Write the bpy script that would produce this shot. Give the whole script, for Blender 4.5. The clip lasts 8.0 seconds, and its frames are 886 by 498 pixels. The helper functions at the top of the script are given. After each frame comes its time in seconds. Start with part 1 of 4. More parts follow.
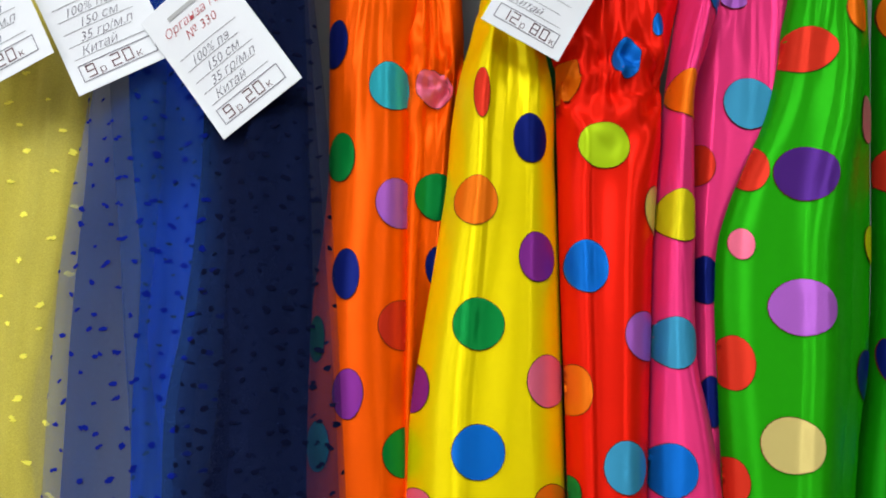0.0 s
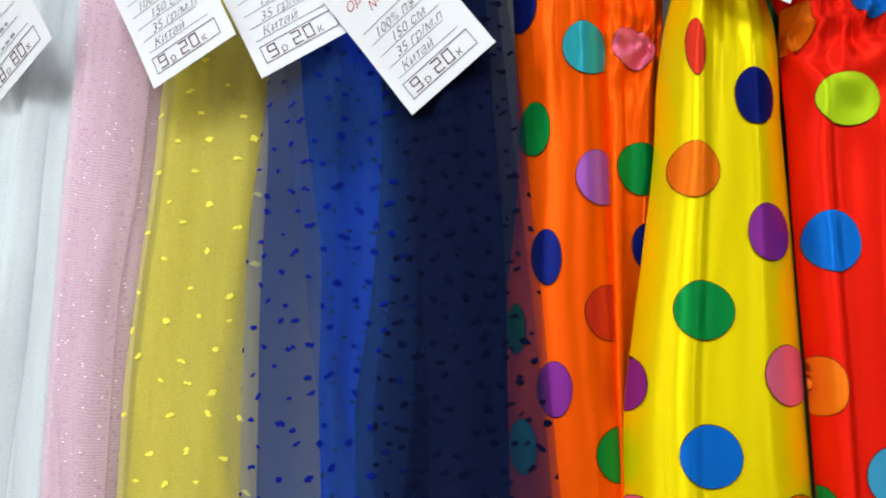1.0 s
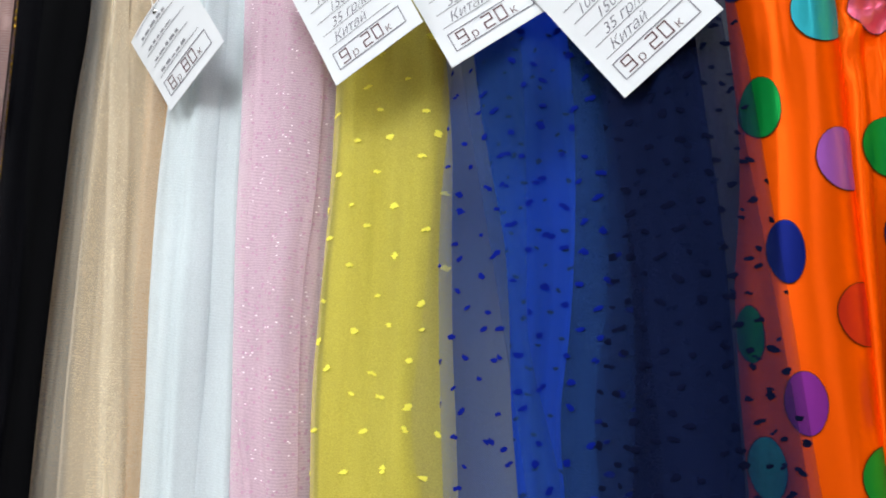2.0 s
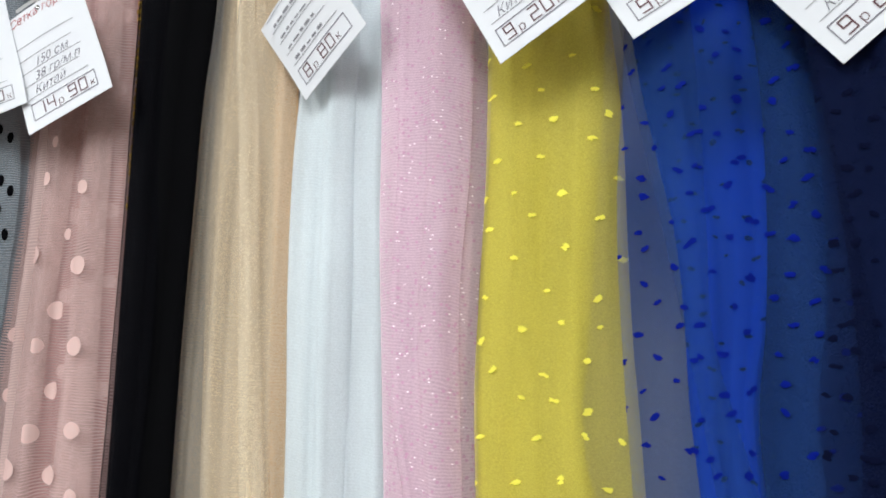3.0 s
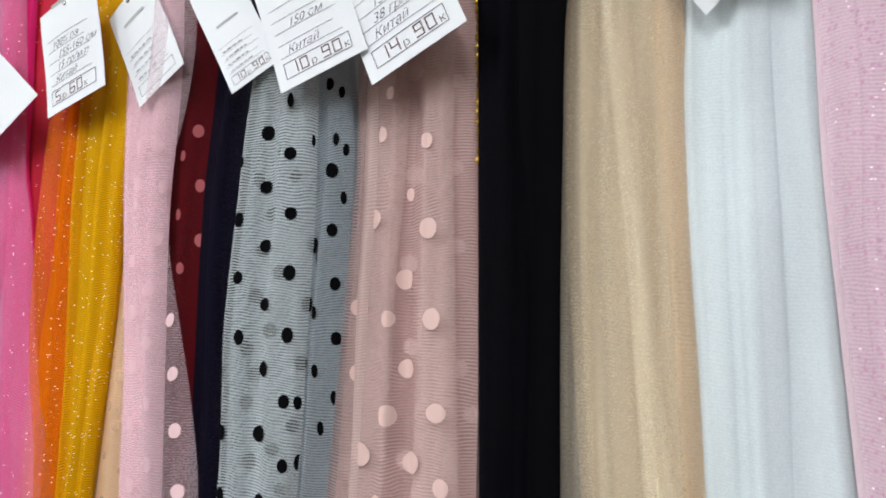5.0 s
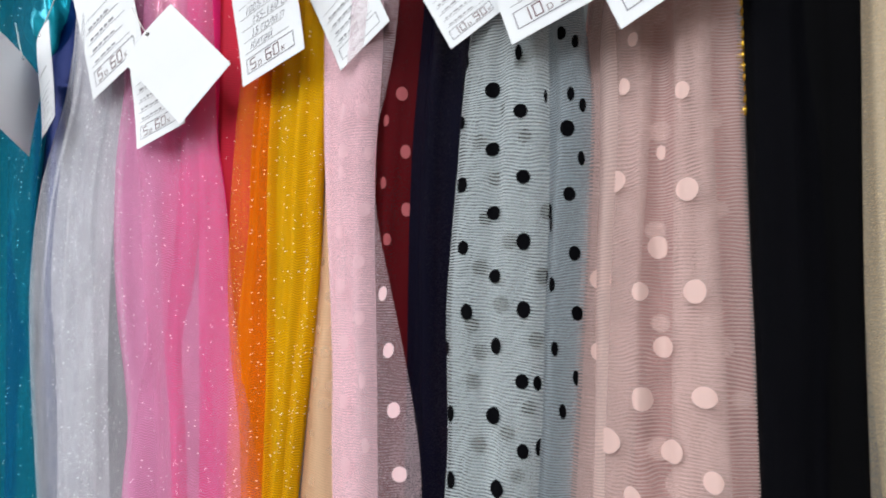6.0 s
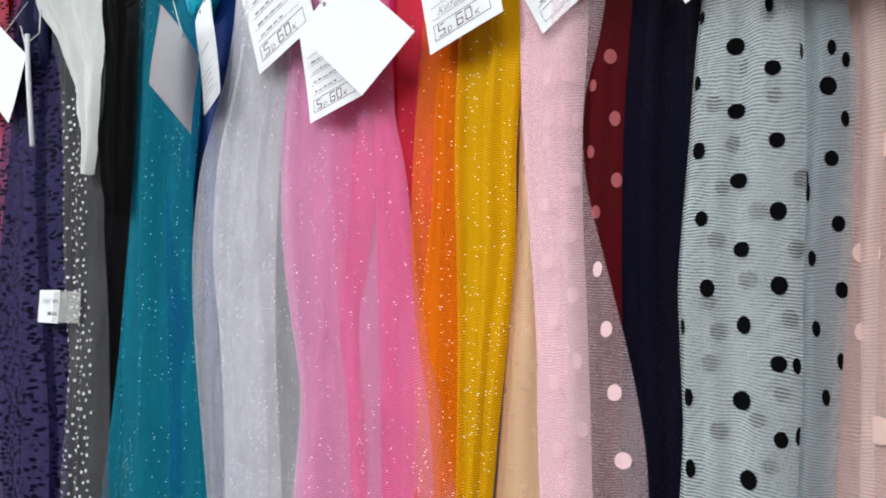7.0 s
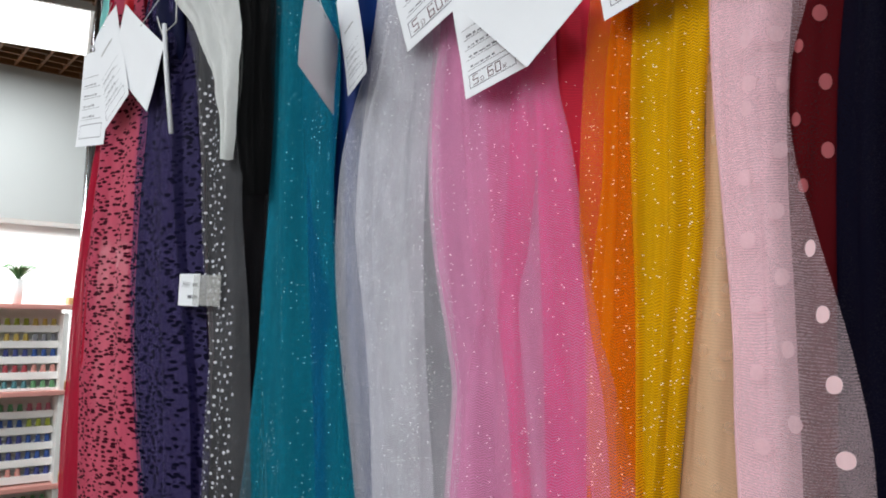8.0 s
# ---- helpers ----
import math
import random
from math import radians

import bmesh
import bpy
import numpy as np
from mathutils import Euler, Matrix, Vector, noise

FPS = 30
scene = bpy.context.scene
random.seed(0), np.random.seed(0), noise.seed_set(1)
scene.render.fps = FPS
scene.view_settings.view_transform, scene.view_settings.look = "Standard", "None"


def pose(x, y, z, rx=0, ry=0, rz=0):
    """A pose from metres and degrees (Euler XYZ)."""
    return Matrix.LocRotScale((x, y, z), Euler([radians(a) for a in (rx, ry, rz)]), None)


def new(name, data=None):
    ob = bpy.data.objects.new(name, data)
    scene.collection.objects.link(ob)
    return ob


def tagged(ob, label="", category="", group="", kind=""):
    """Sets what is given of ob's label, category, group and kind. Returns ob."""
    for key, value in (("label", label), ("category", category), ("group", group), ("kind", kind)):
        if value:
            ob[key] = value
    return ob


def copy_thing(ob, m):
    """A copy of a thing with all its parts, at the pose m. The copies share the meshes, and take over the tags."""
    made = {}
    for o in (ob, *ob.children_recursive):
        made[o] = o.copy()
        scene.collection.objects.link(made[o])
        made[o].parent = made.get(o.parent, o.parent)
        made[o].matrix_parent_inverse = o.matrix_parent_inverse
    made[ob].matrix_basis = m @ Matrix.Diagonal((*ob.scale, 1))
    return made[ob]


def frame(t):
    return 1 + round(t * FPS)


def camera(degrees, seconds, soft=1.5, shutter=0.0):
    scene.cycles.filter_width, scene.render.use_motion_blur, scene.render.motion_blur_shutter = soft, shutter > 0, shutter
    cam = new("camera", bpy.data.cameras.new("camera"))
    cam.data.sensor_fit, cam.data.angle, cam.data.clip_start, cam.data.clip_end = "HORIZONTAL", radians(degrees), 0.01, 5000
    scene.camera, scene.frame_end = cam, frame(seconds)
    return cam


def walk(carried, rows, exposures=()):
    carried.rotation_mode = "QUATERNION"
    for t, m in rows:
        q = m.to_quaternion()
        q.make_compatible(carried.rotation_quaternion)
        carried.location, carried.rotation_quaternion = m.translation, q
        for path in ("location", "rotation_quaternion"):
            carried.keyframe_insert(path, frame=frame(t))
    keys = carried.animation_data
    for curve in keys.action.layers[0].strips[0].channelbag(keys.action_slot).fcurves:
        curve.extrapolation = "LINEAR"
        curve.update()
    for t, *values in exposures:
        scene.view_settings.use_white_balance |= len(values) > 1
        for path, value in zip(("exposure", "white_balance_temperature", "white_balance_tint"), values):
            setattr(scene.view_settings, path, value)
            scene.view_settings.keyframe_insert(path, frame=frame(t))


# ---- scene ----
cam = camera(61.7, 8.0, soft=1.8, shutter=0.15)
METRES, EYE, TILT, LEAN, TURN = 0.9, 1.5, 10.5, 0.0, 0.0
ROWS = [
    (0.0, 0.0, 0.0, 0.0, 0.0, 0.0, -0.0),
    (0.5, -0.0285, 0.0305, -0.0063, 3.53, -0.39, 0.62),
    (1.0, -0.0821, 0.0617, -0.0073, 8.98, -0.64, 1.6),
    (1.5, -0.1372, 0.0823, -0.0047, 13.12, -0.51, 2.63),
    (3.0, -0.3069, 0.1171, -0.0069, 19.53, 0.15, 4.11),
    (3.5, -0.3674, 0.1131, -0.0065, 21.74, 0.17, 4.67),
    (4.0, -0.4344, 0.1263, -0.0096, 24.81, 0.22, 5.13),
    (5.5, -0.6312, 0.1383, -0.01, 34.89, -0.84, 6.03),
    (6.0, -0.7104, 0.1154, -0.0075, 38.57, -1.26, 6.38),
    (6.5, -0.7849, 0.0826, -0.0051, 41.13, -1.72, 6.48),
    (7.0, -0.8453, 0.0524, -0.0042, 43.96, -1.82, 6.45),
    (7.5, -0.8942, 0.0262, -0.0029, 47.44, -1.85, 6.56),
    (8.0, -0.9405, 0.0125, -0.0067, 50.56, -1.78, 6.62),
]
walk(cam, [(t, pose(0, 0, EYE, TILT, LEAN, TURN) @ pose(METRES * x, METRES * y, METRES * z, 90 + pitch, roll, yaw)) for t, x, y, z, yaw, pitch, roll in ROWS],
     exposures=[(0.0, 0.0), (1.5, 0.05), (3.5, -0.08), (5.0, -0.15), (5.8, -0.1), (6.5, 0.04), (7.0, -0.04), (7.5, -0.26), (8.0, -0.44)])

# ---- light ----
world = bpy.data.worlds.new("shop_air")
world.use_nodes = True
world.node_tree.nodes["Background"].inputs[0].default_value = (0.9, 0.95, 1.0, 1)
world.node_tree.nodes["Background"].inputs[1].default_value = 0.02
scene.world = world
CEIL = 2.66
# Only the fifth panel is seen; the last is added to brighten the shelf.
LAMP_SPOTS = [(0.95, -0.65), (-0.35, -0.65), (-1.65, -0.65), (-2.95, -0.65), (-4.28, 0.48), (0.3, -2.2), (-1.0, -2.2), (-2.3, -2.2), (-3.9, -0.95)]
LAMP_POWER = (13.0, 23.0, 22.0, 12.0, 21.0, 21.0, 26.0, 19.0, 44.0)
for (lx, ly), power in zip(LAMP_SPOTS, LAMP_POWER):
    lamp = bpy.data.lights.new("panel_light", "AREA")
    lamp.shape, lamp.size, lamp.size_y, lamp.energy, lamp.color = "SQUARE", 0.56, 0.56, power, (0.95, 1.0, 1.03)
    ob = new("panel_light", lamp)
    ob.matrix_world = pose(lx, ly, CEIL - 0.035, 0, 0, -12)

cove = bpy.data.lights.new("cove_light", "AREA")
cove.shape, cove.size, cove.size_y, cove.energy, cove.color = "RECTANGLE", 0.08, 3.0, 30.0, (1.0, 1.0, 1.0)
new("cove_light", cove).matrix_world = pose(-5.12, 0.6, 1.875)

# ---- materials ----
def lin(c):
    return tuple(v / 12.92 if v <= 0.04045 else ((v + 0.055) / 1.055) ** 2.4 for v in c) + (1.0,)


def hexa(h):
    return lin([int(h[i:i + 2], 16) / 255 for i in (0, 2, 4)])


class Nodes:
    """A short way to wire node materials."""

    def __init__(self, name):
        self.mat = bpy.data.materials.new(name)
        self.mat.use_nodes = True
        self.tree = self.mat.node_tree
        self.tree.nodes.clear()
        self.out = self.tree.nodes.new("ShaderNodeOutputMaterial")

    def add(self, kind, links=(), **values):
        n = self.tree.nodes.new(kind)
        for key, v in values.items():
            setattr(n, key, v)
        for socket, v in dict(links).items():
            if isinstance(v, bpy.types.NodeSocket):
                self.tree.links.new(v, n.inputs[socket])
            else:
                n.inputs[socket].default_value = v
        return n

    def maths(self, op, a, b=0.0):
        return self.add("ShaderNodeMath", {0: a, 1: b}, operation=op).outputs[0]

    def mix(self, f, a, b):
        n = self.add("ShaderNodeMix", {0: f, 6: a, 7: b}, data_type="RGBA")
        return n.outputs[2]

    def coord(self, stretch=(1, 1, 1)):
        c = self.add("ShaderNodeTexCoord").outputs["Object"]
        return self.add("ShaderNodeMapping", {0: c, 3: stretch}).outputs[0]

    def noise(self, scale, vec=None, detail=3.0):
        return self.add("ShaderNodeTexNoise", {"Vector": vec or self.coord(), "Scale": scale, "Detail": detail}).outputs[0]

    def end(self, shader):
        self.tree.links.new(shader, self.out.inputs[0])
        return self.mat


def plain(name, color, rough=0.6, vary=0.12, scale=14.0, metal=0.0, bump=0.0, fine=300.0, spec=0.5):
    n = Nodes(name)
    c = hexa(color)
    dark = tuple(v * (1 - vary) for v in c[:3]) + (1,)
    light = tuple(min(1, v * (1 + vary)) for v in c[:3]) + (1,)
    f = n.noise(scale)
    col = n.mix(f, dark, light)
    links = {"Base Color": col, "Roughness": rough, "Metallic": metal, "Specular IOR Level": spec}
    if bump:
        links["Normal"] = n.add("ShaderNodeBump", {"Strength": bump, "Distance": 0.001, "Height": n.noise(fine)}).outputs[0]
    return n.end(n.add("ShaderNodeBsdfPrincipled", links).outputs[0])


def satin(name, color, rough=0.44, deep=1.0):
    """Glossy woven satin: fine threads across, a sheen that runs along the folds."""
    n = Nodes(name)
    c = tuple(v * deep for v in hexa(color)[:3]) + (1,)
    dark = tuple(v * 0.88 for v in c[:3]) + (1,)
    top = max(c[:3])
    tint = tuple(0.12 + 0.88 * v / top for v in c[:3]) + (1,)
    col = n.mix(n.noise(9.0), dark, c)
    threads = n.noise(1.0, n.coord((160, 160, 2600)), 2.0)
    ripples = n.noise(1.0, n.coord((14, 14, 7)), 2.0)
    grain = n.noise(420.0, None, 2.0)
    height = n.maths("ADD", n.maths("MULTIPLY", threads, 0.05), ripples)
    height = n.maths("ADD", height, n.maths("MULTIPLY", grain, 0.07))
    bump = n.add("ShaderNodeBump", {"Strength": 0.25, "Distance": 0.0018, "Height": height}).outputs[0]
    rgh = n.maths("ADD", n.maths("MULTIPLY", grain, 0.22), rough - 0.11)
    along = n.add("ShaderNodeCombineXYZ", {0: 0.0, 1: 0.0, 2: 1.0}).outputs[0]
    return n.end(n.add("ShaderNodeBsdfPrincipled", {"Base Color": col, "Roughness": rgh, "Normal": bump, "Tangent": along,
                 "Anisotropic": 0.9, "Metallic": 0.38, "Specular IOR Level": 0.6, "Specular Tint": tint}).outputs[0])


def sheer(name, color, cover, lines=0.0, period=0.0027, slope=0.14, glitter=0.0, flecks=None, fleck_scale=260.0, glow=0.26, zig=False, streak=0.22):
    """Net or organza: threads that cover part of the surface, the rest open."""
    n = Nodes(name)
    c = hexa(color)
    dark = tuple(v * 0.85 for v in c[:3]) + (1,)
    col = n.mix(n.noise(11.0), dark, c)
    weave = n.noise(1.0, n.coord((900, 900, 900)), 2.0)
    cov = n.maths("ADD", n.maths("MULTIPLY", n.maths("SUBTRACT", weave, 0.5), 0.35), cover)
    soft = n.noise(1.0, n.coord((42, 42, 6)), 2.0)
    cov = n.maths("ADD", cov, n.maths("MULTIPLY", n.maths("SUBTRACT", soft, 0.5), streak))
    if lines:
        bend = n.maths("MULTIPLY", n.noise(9.0), 0.03)
        xyz = n.add("ShaderNodeSeparateXYZ", {0: n.coord()})
        z = n.maths("ADD", xyz.outputs[2], bend)
        across = n.maths("PINGPONG", xyz.outputs[0], 0.0042) if zig else xyz.outputs[0]
        slant = n.maths("ADD", z, n.maths("MULTIPLY", across, slope))
        wave = n.maths("SINE", n.maths("MULTIPLY", slant, 6.28318 / period))
        # Colour dims between the threads, standing in for the shade in the gaps.
        gap_shade = n.maths("ADD", n.maths("MULTIPLY", wave, 0.5 * lines), 1.0 - 0.35 * lines)
        col = n.add("ShaderNodeMix", {0: 1.0, 6: col, 7: n.add("ShaderNodeCombineXYZ", {0: gap_shade, 1: gap_shade, 2: gap_shade}).outputs[0]}, data_type="RGBA", blend_type="MULTIPLY").outputs[2]
        patch = n.add("ShaderNodeClamp", {0: n.maths("MULTIPLY", n.maths("SUBTRACT", n.noise(1.0, n.coord((30, 30, 11))), 0.30), 4.0)}).outputs[0]
        cov = n.maths("ADD", cov, n.maths("MULTIPLY", n.maths("MULTIPLY", wave, lines * 0.6), patch))
    rough = 0.75
    if flecks:
        v = n.add("ShaderNodeTexVoronoi", {"Vector": n.coord((1, 1, 1.0)), "Scale": fleck_scale})
        spot = n.maths("LESS_THAN", v.outputs["Distance"], 0.30)
        lot = n.add("ShaderNodeSeparateColor", {0: v.outputs["Color"]}).outputs[0]
        spot = n.maths("MULTIPLY", spot, n.maths("GREATER_THAN", lot, 0.45))
        col = n.mix(spot, col, hexa(flecks))
        cov = n.maths("MAXIMUM", cov, n.maths("MULTIPLY", spot, 0.9))
    if glitter:
        v = n.add("ShaderNodeTexVoronoi", {"Vector": n.coord((0.75, 0.75, 1.35)), "Scale": 210.0})
        spot = n.maths("LESS_THAN", v.outputs["Distance"], 0.16)
        lot = n.add("ShaderNodeSeparateColor", {0: v.outputs["Color"]}).outputs[1]
        spot = n.maths("MULTIPLY", spot, n.maths("LESS_THAN", lot, glitter))
        pale = tuple(0.25 * a + 0.75 for a in c[:3]) + (1,)
        col = n.mix(spot, col, pale)
        cov = n.maths("MAXIMUM", cov, spot)
        rough = n.maths("SUBTRACT", 0.75, n.maths("MULTIPLY", spot, 0.5))
    cloth = n.add("ShaderNodeBsdfPrincipled", {"Base Color": col, "Roughness": rough, "Specular IOR Level": 0.05}).outputs[0]
    back = n.add("ShaderNodeBsdfTranslucent", {0: col}).outputs[0]
    both = n.add("ShaderNodeMixShader", {0: glow, 1: cloth, 2: back}).outputs[0]
    cov = n.add("ShaderNodeClamp", {0: cov, 1: 0.02, 2: 1.0}).outputs[0]
    clear = n.add("ShaderNodeBsdfTransparent").outputs[0]
    return n.end(n.add("ShaderNodeMixShader", {0: cov, 1: clear, 2: both}).outputs[0])


def animal(name, ground, spot_color, cover):
    """Net with small dark dashes printed all over."""
    n = Nodes(name)
    v = n.add("ShaderNodeTexVoronoi", {"Vector": n.coord((0.62, 0.62, 1.7)), "Scale": 74.0, "Randomness": 0.9})
    wob = n.maths("MULTIPLY", n.noise(220.0), 0.3)
    spot = n.maths("LESS_THAN", n.maths("ADD", v.outputs["Distance"], wob), 0.55)
    col = n.mix(spot, n.mix(n.noise(8.0), tuple(0.75 * a for a in hexa(ground)[:3]) + (1,), hexa(ground)), hexa(spot_color))
    cov = n.maths("MAXIMUM", n.maths("ADD", cover - 0.15, n.maths("MULTIPLY", n.noise(1.0, n.coord((50, 50, 6))), 0.3)), spot)
    cloth = n.add("ShaderNodeBsdfPrincipled", {"Base Color": col, "Roughness": 0.75, "Specular IOR Level": 0.06}).outputs[0]
    back = n.add("ShaderNodeBsdfTranslucent", {0: col}).outputs[0]
    both = n.add("ShaderNodeMixShader", {0: 0.3, 1: cloth, 2: back}).outputs[0]
    clear = n.add("ShaderNodeBsdfTransparent").outputs[0]
    return n.end(n.add("ShaderNodeMixShader", {0: cov, 1: clear, 2: both}).outputs[0])


def glowing(name, color, strength):
    n = Nodes(name)
    return n.end(n.add("ShaderNodeEmission", {0: color, 1: strength}).outputs[0])


DOT_COLORS = {"navy": "0c1a66", "cyan": "35b5c4", "pink": "f0708e", "green": "0a8a3c", "lilac": "b565cc", "red": "dd3520",
              "purple": "8a2f94", "orange": "fb7a12", "blue": "0a6ed0", "lime": "b8d818", "sky": "3f9cc4", "beige": "d8c478",
              "yellow": "e6d51a", "violet": "4a2278"}
DOT_MATS = {k: satin("printed_" + k, v, 0.44, 0.9) for k, v in DOT_COLORS.items()}
OUTLINE = satin("printed_outline", "5a2a18")
PAPER = plain("paper_card", "dfe1e5", 0.55, 0.02, 30, bump=0.05)
INK = plain("ink_dark", "6e6c78", 0.6, 0.1)
INK_RED = plain("ink_red", "b03038", 0.6, 0.1)
INK_PRICE = plain("ink_price", "5a3038", 0.6, 0.1)
LINE_GREY = plain("ruled_line", "8a8a90", 0.6, 0.05)
BRAND = plain("header_print", "a8a8a8", 0.6, 0.05)
TWINE = plain("white_string", "d8d8d4", 0.7, 0.05)
STEEL = plain("chromed_steel", "c8cacc", 0.22, 0.04, 6, metal=1.0)


# ---- building helpers ----
def mesh_of(bm, name):
    me = bpy.data.meshes.new(name)
    bm.to_mesh(me)
    bm.free()
    return me


def part(name, bm, material, parent=None, label="", smooth=True):
    me = bm if isinstance(bm, bpy.types.Mesh) else mesh_of(bm, name)
    if not me.materials:
        me.materials.append(material)
    if smooth:
        me.polygons.foreach_set("use_smooth", [True] * len(me.polygons))
    ob = new(name, me)
    if parent:
        ob.parent = parent
    if label:
        tagged(ob, label)
    return ob


def box(bm, x0, x1, y0, y1, z0, z1, bevel=0.0):
    r = bmesh.ops.create_cube(bm, size=1, matrix=pose((x0 + x1) / 2, (y0 + y1) / 2, (z0 + z1) / 2) @ Matrix.Diagonal((x1 - x0, y1 - y0, z1 - z0, 1)))
    if bevel:
        edges = list({e for v in r["verts"] for e in v.link_edges})
        bmesh.ops.bevel(bm, geom=edges, offset=bevel, segments=2, affect="EDGES")
    return bm


def tube(bm, points, radius, sides=8):
    """A round bar through points."""
    rings = []
    for i, p in enumerate(points):
        a, b = Vector(points[max(0, i - 1)]), Vector(points[min(len(points) - 1, i + 1)])
        d = (b - a).normalized()
        side = d.cross(Vector((0.31, 0.9, 0.2))).normalized()
        up = side.cross(d)
        rings.append([bm.verts.new(Vector(p) + radius * (math.cos(k * math.tau / sides) * side + math.sin(k * math.tau / sides) * up)) for k in range(sides)])
    for r, q in zip(rings, rings[1:]):
        for k in range(sides):
            bm.faces.new((r[k], r[(k + 1) % sides], q[(k + 1) % sides], q[k]))
    bm.faces.new(rings[0][::-1]), bm.faces.new(rings[-1])
    return bm


# ---- room ----
WALL_PAINT = plain("wall_paint", "c9cdcc", 0.7, 0.04, 3, bump=0.05)
WHITE_PAINT = plain("white_paint", "eef0f0", 0.6, 0.03, 3)
FLOOR_TILE = plain("floor_tile", "8a857c", 0.35, 0.1, 5)
BROWN_GRID = plain("brown_grid", "7a5230", 0.5, 0.12, 8)
DARK_VOID = plain("dark_void", "2a2018", 0.8, 0.1)
PANEL_GREY = plain("panel_grey", "8c9092", 0.6, 0.05, 4, bump=0.05)
# Unseen walls, coloured dull to cut the light they reflect into the satin.
DULL_WALL = plain("low_bounce_wall", "7d766e", 0.8, 0.3, 3)
X0, X1, Y0, Y1 = -5.3, 2.6, -3.6, 3.4
for nm, b in (("wall_west", (X0 - 0.15, X0, Y0, Y1)), ("wall_east", (X1, X1 + 0.15, Y0, Y1)), ("wall_south", (X0, X1, Y0 - 0.15, Y0)), ("wall_north", (X0, X1, Y1, Y1 + 0.15))):
    tagged(part(nm, box(bmesh.new(), *b, 0, 3.1), WHITE_PAINT if nm == "wall_west" else DULL_WALL, smooth=False), "white painted shop wall" if nm == "wall_west" else "unseen dull brown wall, dark to cut bounced light", "wall", kind="structure")
tagged(part("floor", box(bmesh.new(), X0, X1, Y0, Y1, -0.1, 0), FLOOR_TILE, smooth=False), "pale grey shop floor", "floor", kind="structure")
bm = bmesh.new()
n_bars = int((X1 - X0) / 0.1)
for i in range(n_bars):
    box(bm, X0 + 0.1 * i, X0 + 0.1 * i + 0.012, Y0, Y1, CEIL, CEIL + 0.05)
for i in range(int((Y1 - Y0) / 0.1)):
    box(bm, X0, X1, Y0 + 0.1 * i, Y0 + 0.1 * i + 0.012, CEIL + 0.001, CEIL + 0.049)
tagged(part("ceiling", bm, BROWN_GRID, smooth=False), "brown open grid suspended ceiling", "ceiling", kind="structure")
tagged(part("ceiling_slab", box(bmesh.new(), X0, X1, Y0, Y1, 3.0, 3.1), DARK_VOID, smooth=False), "dark slab above the open grid ceiling", "ceiling", kind="structure")
tagged(part("wall_bulkhead", box(bmesh.new(), X0 + 0.002, X0 + 0.3, Y0, Y1, 1.90, CEIL - 0.002), WALL_PAINT, smooth=False), "pale grey boxed bulkhead over the white wall", "wall", kind="structure")
GLOW = glowing("lamp_diffuser", (1.0, 0.985, 0.96, 1), 3.0)
first = None
for lx, ly in LAMP_SPOTS:
    if first is None:
        first = tagged(new("ceiling_light"), "square white lit ceiling panel light", "ceiling light", "ceiling lights")
        bm = box(bmesh.new(), -0.3, 0.3, -0.3, 0.3, 0.0, 0.05)
        part("frame", bm, WHITE_PAINT, first, smooth=False)
        part("diffuser", box(bmesh.new(), -0.285, 0.285, -0.285, 0.285, -0.006, -0.001), GLOW, first, smooth=False)
        first.matrix_world = pose(lx, ly, CEIL - 0.02, 0, 0, -12)
    else:
        # the last copy houses the added shelf lamp, out of view
        copy_thing(first, pose(lx, ly, CEIL - 0.02, 0, 0, -12))


def row_y(x):
    """Where the row of fabrics hangs: it bends towards the aisle past its middle."""
    return 0.64 if x > -0.9 else 0.739 + 0.11 * x


# partition behind the row
bm = bmesh.new()
line = [(0.75, 0.86), (-0.9, 0.86), (-2.62, 0.86 - 0.11 * 1.72)]
ring = [bm.verts.new((x, y, z)) for z in (0.0, 2.2) for x, y in line + [(x, y + 0.03) for x, y in line[::-1]]]
for k in range(6):
    bm.faces.new((ring[k], ring[(k + 1) % 6], ring[6 + (k + 1) % 6], ring[6 + k]))
bm.faces.new(ring[:6][::-1]), bm.faces.new(ring[6:])
tagged(part("wall_partition", bm, PANEL_GREY, smooth=False), "grey display partition behind the hanging fabrics", "wall", kind="structure")
# Unseen panel, added to keep the bright far wall from backlighting the nets.
tagged(part("wall_backlight_blocker", box(bmesh.new(), -2.65, -2.622, 0.53, 0.70, 0.0, 2.2), PANEL_GREY, smooth=False), "grey unseen end panel added to block the bright far wall", "wall", kind="structure")
rail = tagged(new("display_rail"), "chromed steel rail holding the row of fabrics", "rail")
part("rail_tube", tube(bmesh.new(), [(x, row_y(x) + 0.02, 2.24) for x in (0.72, -0.9, -2.74)], 0.0125, 12), STEEL, rail)
for x in (0.72, -2.74):
    part("upright", tube(bmesh.new(), [(x, row_y(x) + 0.02, 0.0), (x, row_y(x) + 0.02, 2.24)], 0.014, 12), STEEL, rail)

# ---- hanging fabrics ----
TOP, HEM = 2.20, 0.80


def hermite(z, zs, xs):
    zs, xs = np.array(zs[::-1]), np.array(xs[::-1])
    m = np.gradient(xs, zs)
    i = int(np.clip(np.searchsorted(zs, z) - 1, 0, len(zs) - 2))
    h = zs[i + 1] - zs[i]
    s = (z - zs[i]) / h
    return ((2 * s**3 - 3 * s**2 + 1) * xs[i] + (s**3 - 2 * s**2 + s) * h * m[i] + (3 * s**2 - 2 * s**3) * xs[i + 1] + (s**3 - s**2) * h * m[i + 1])


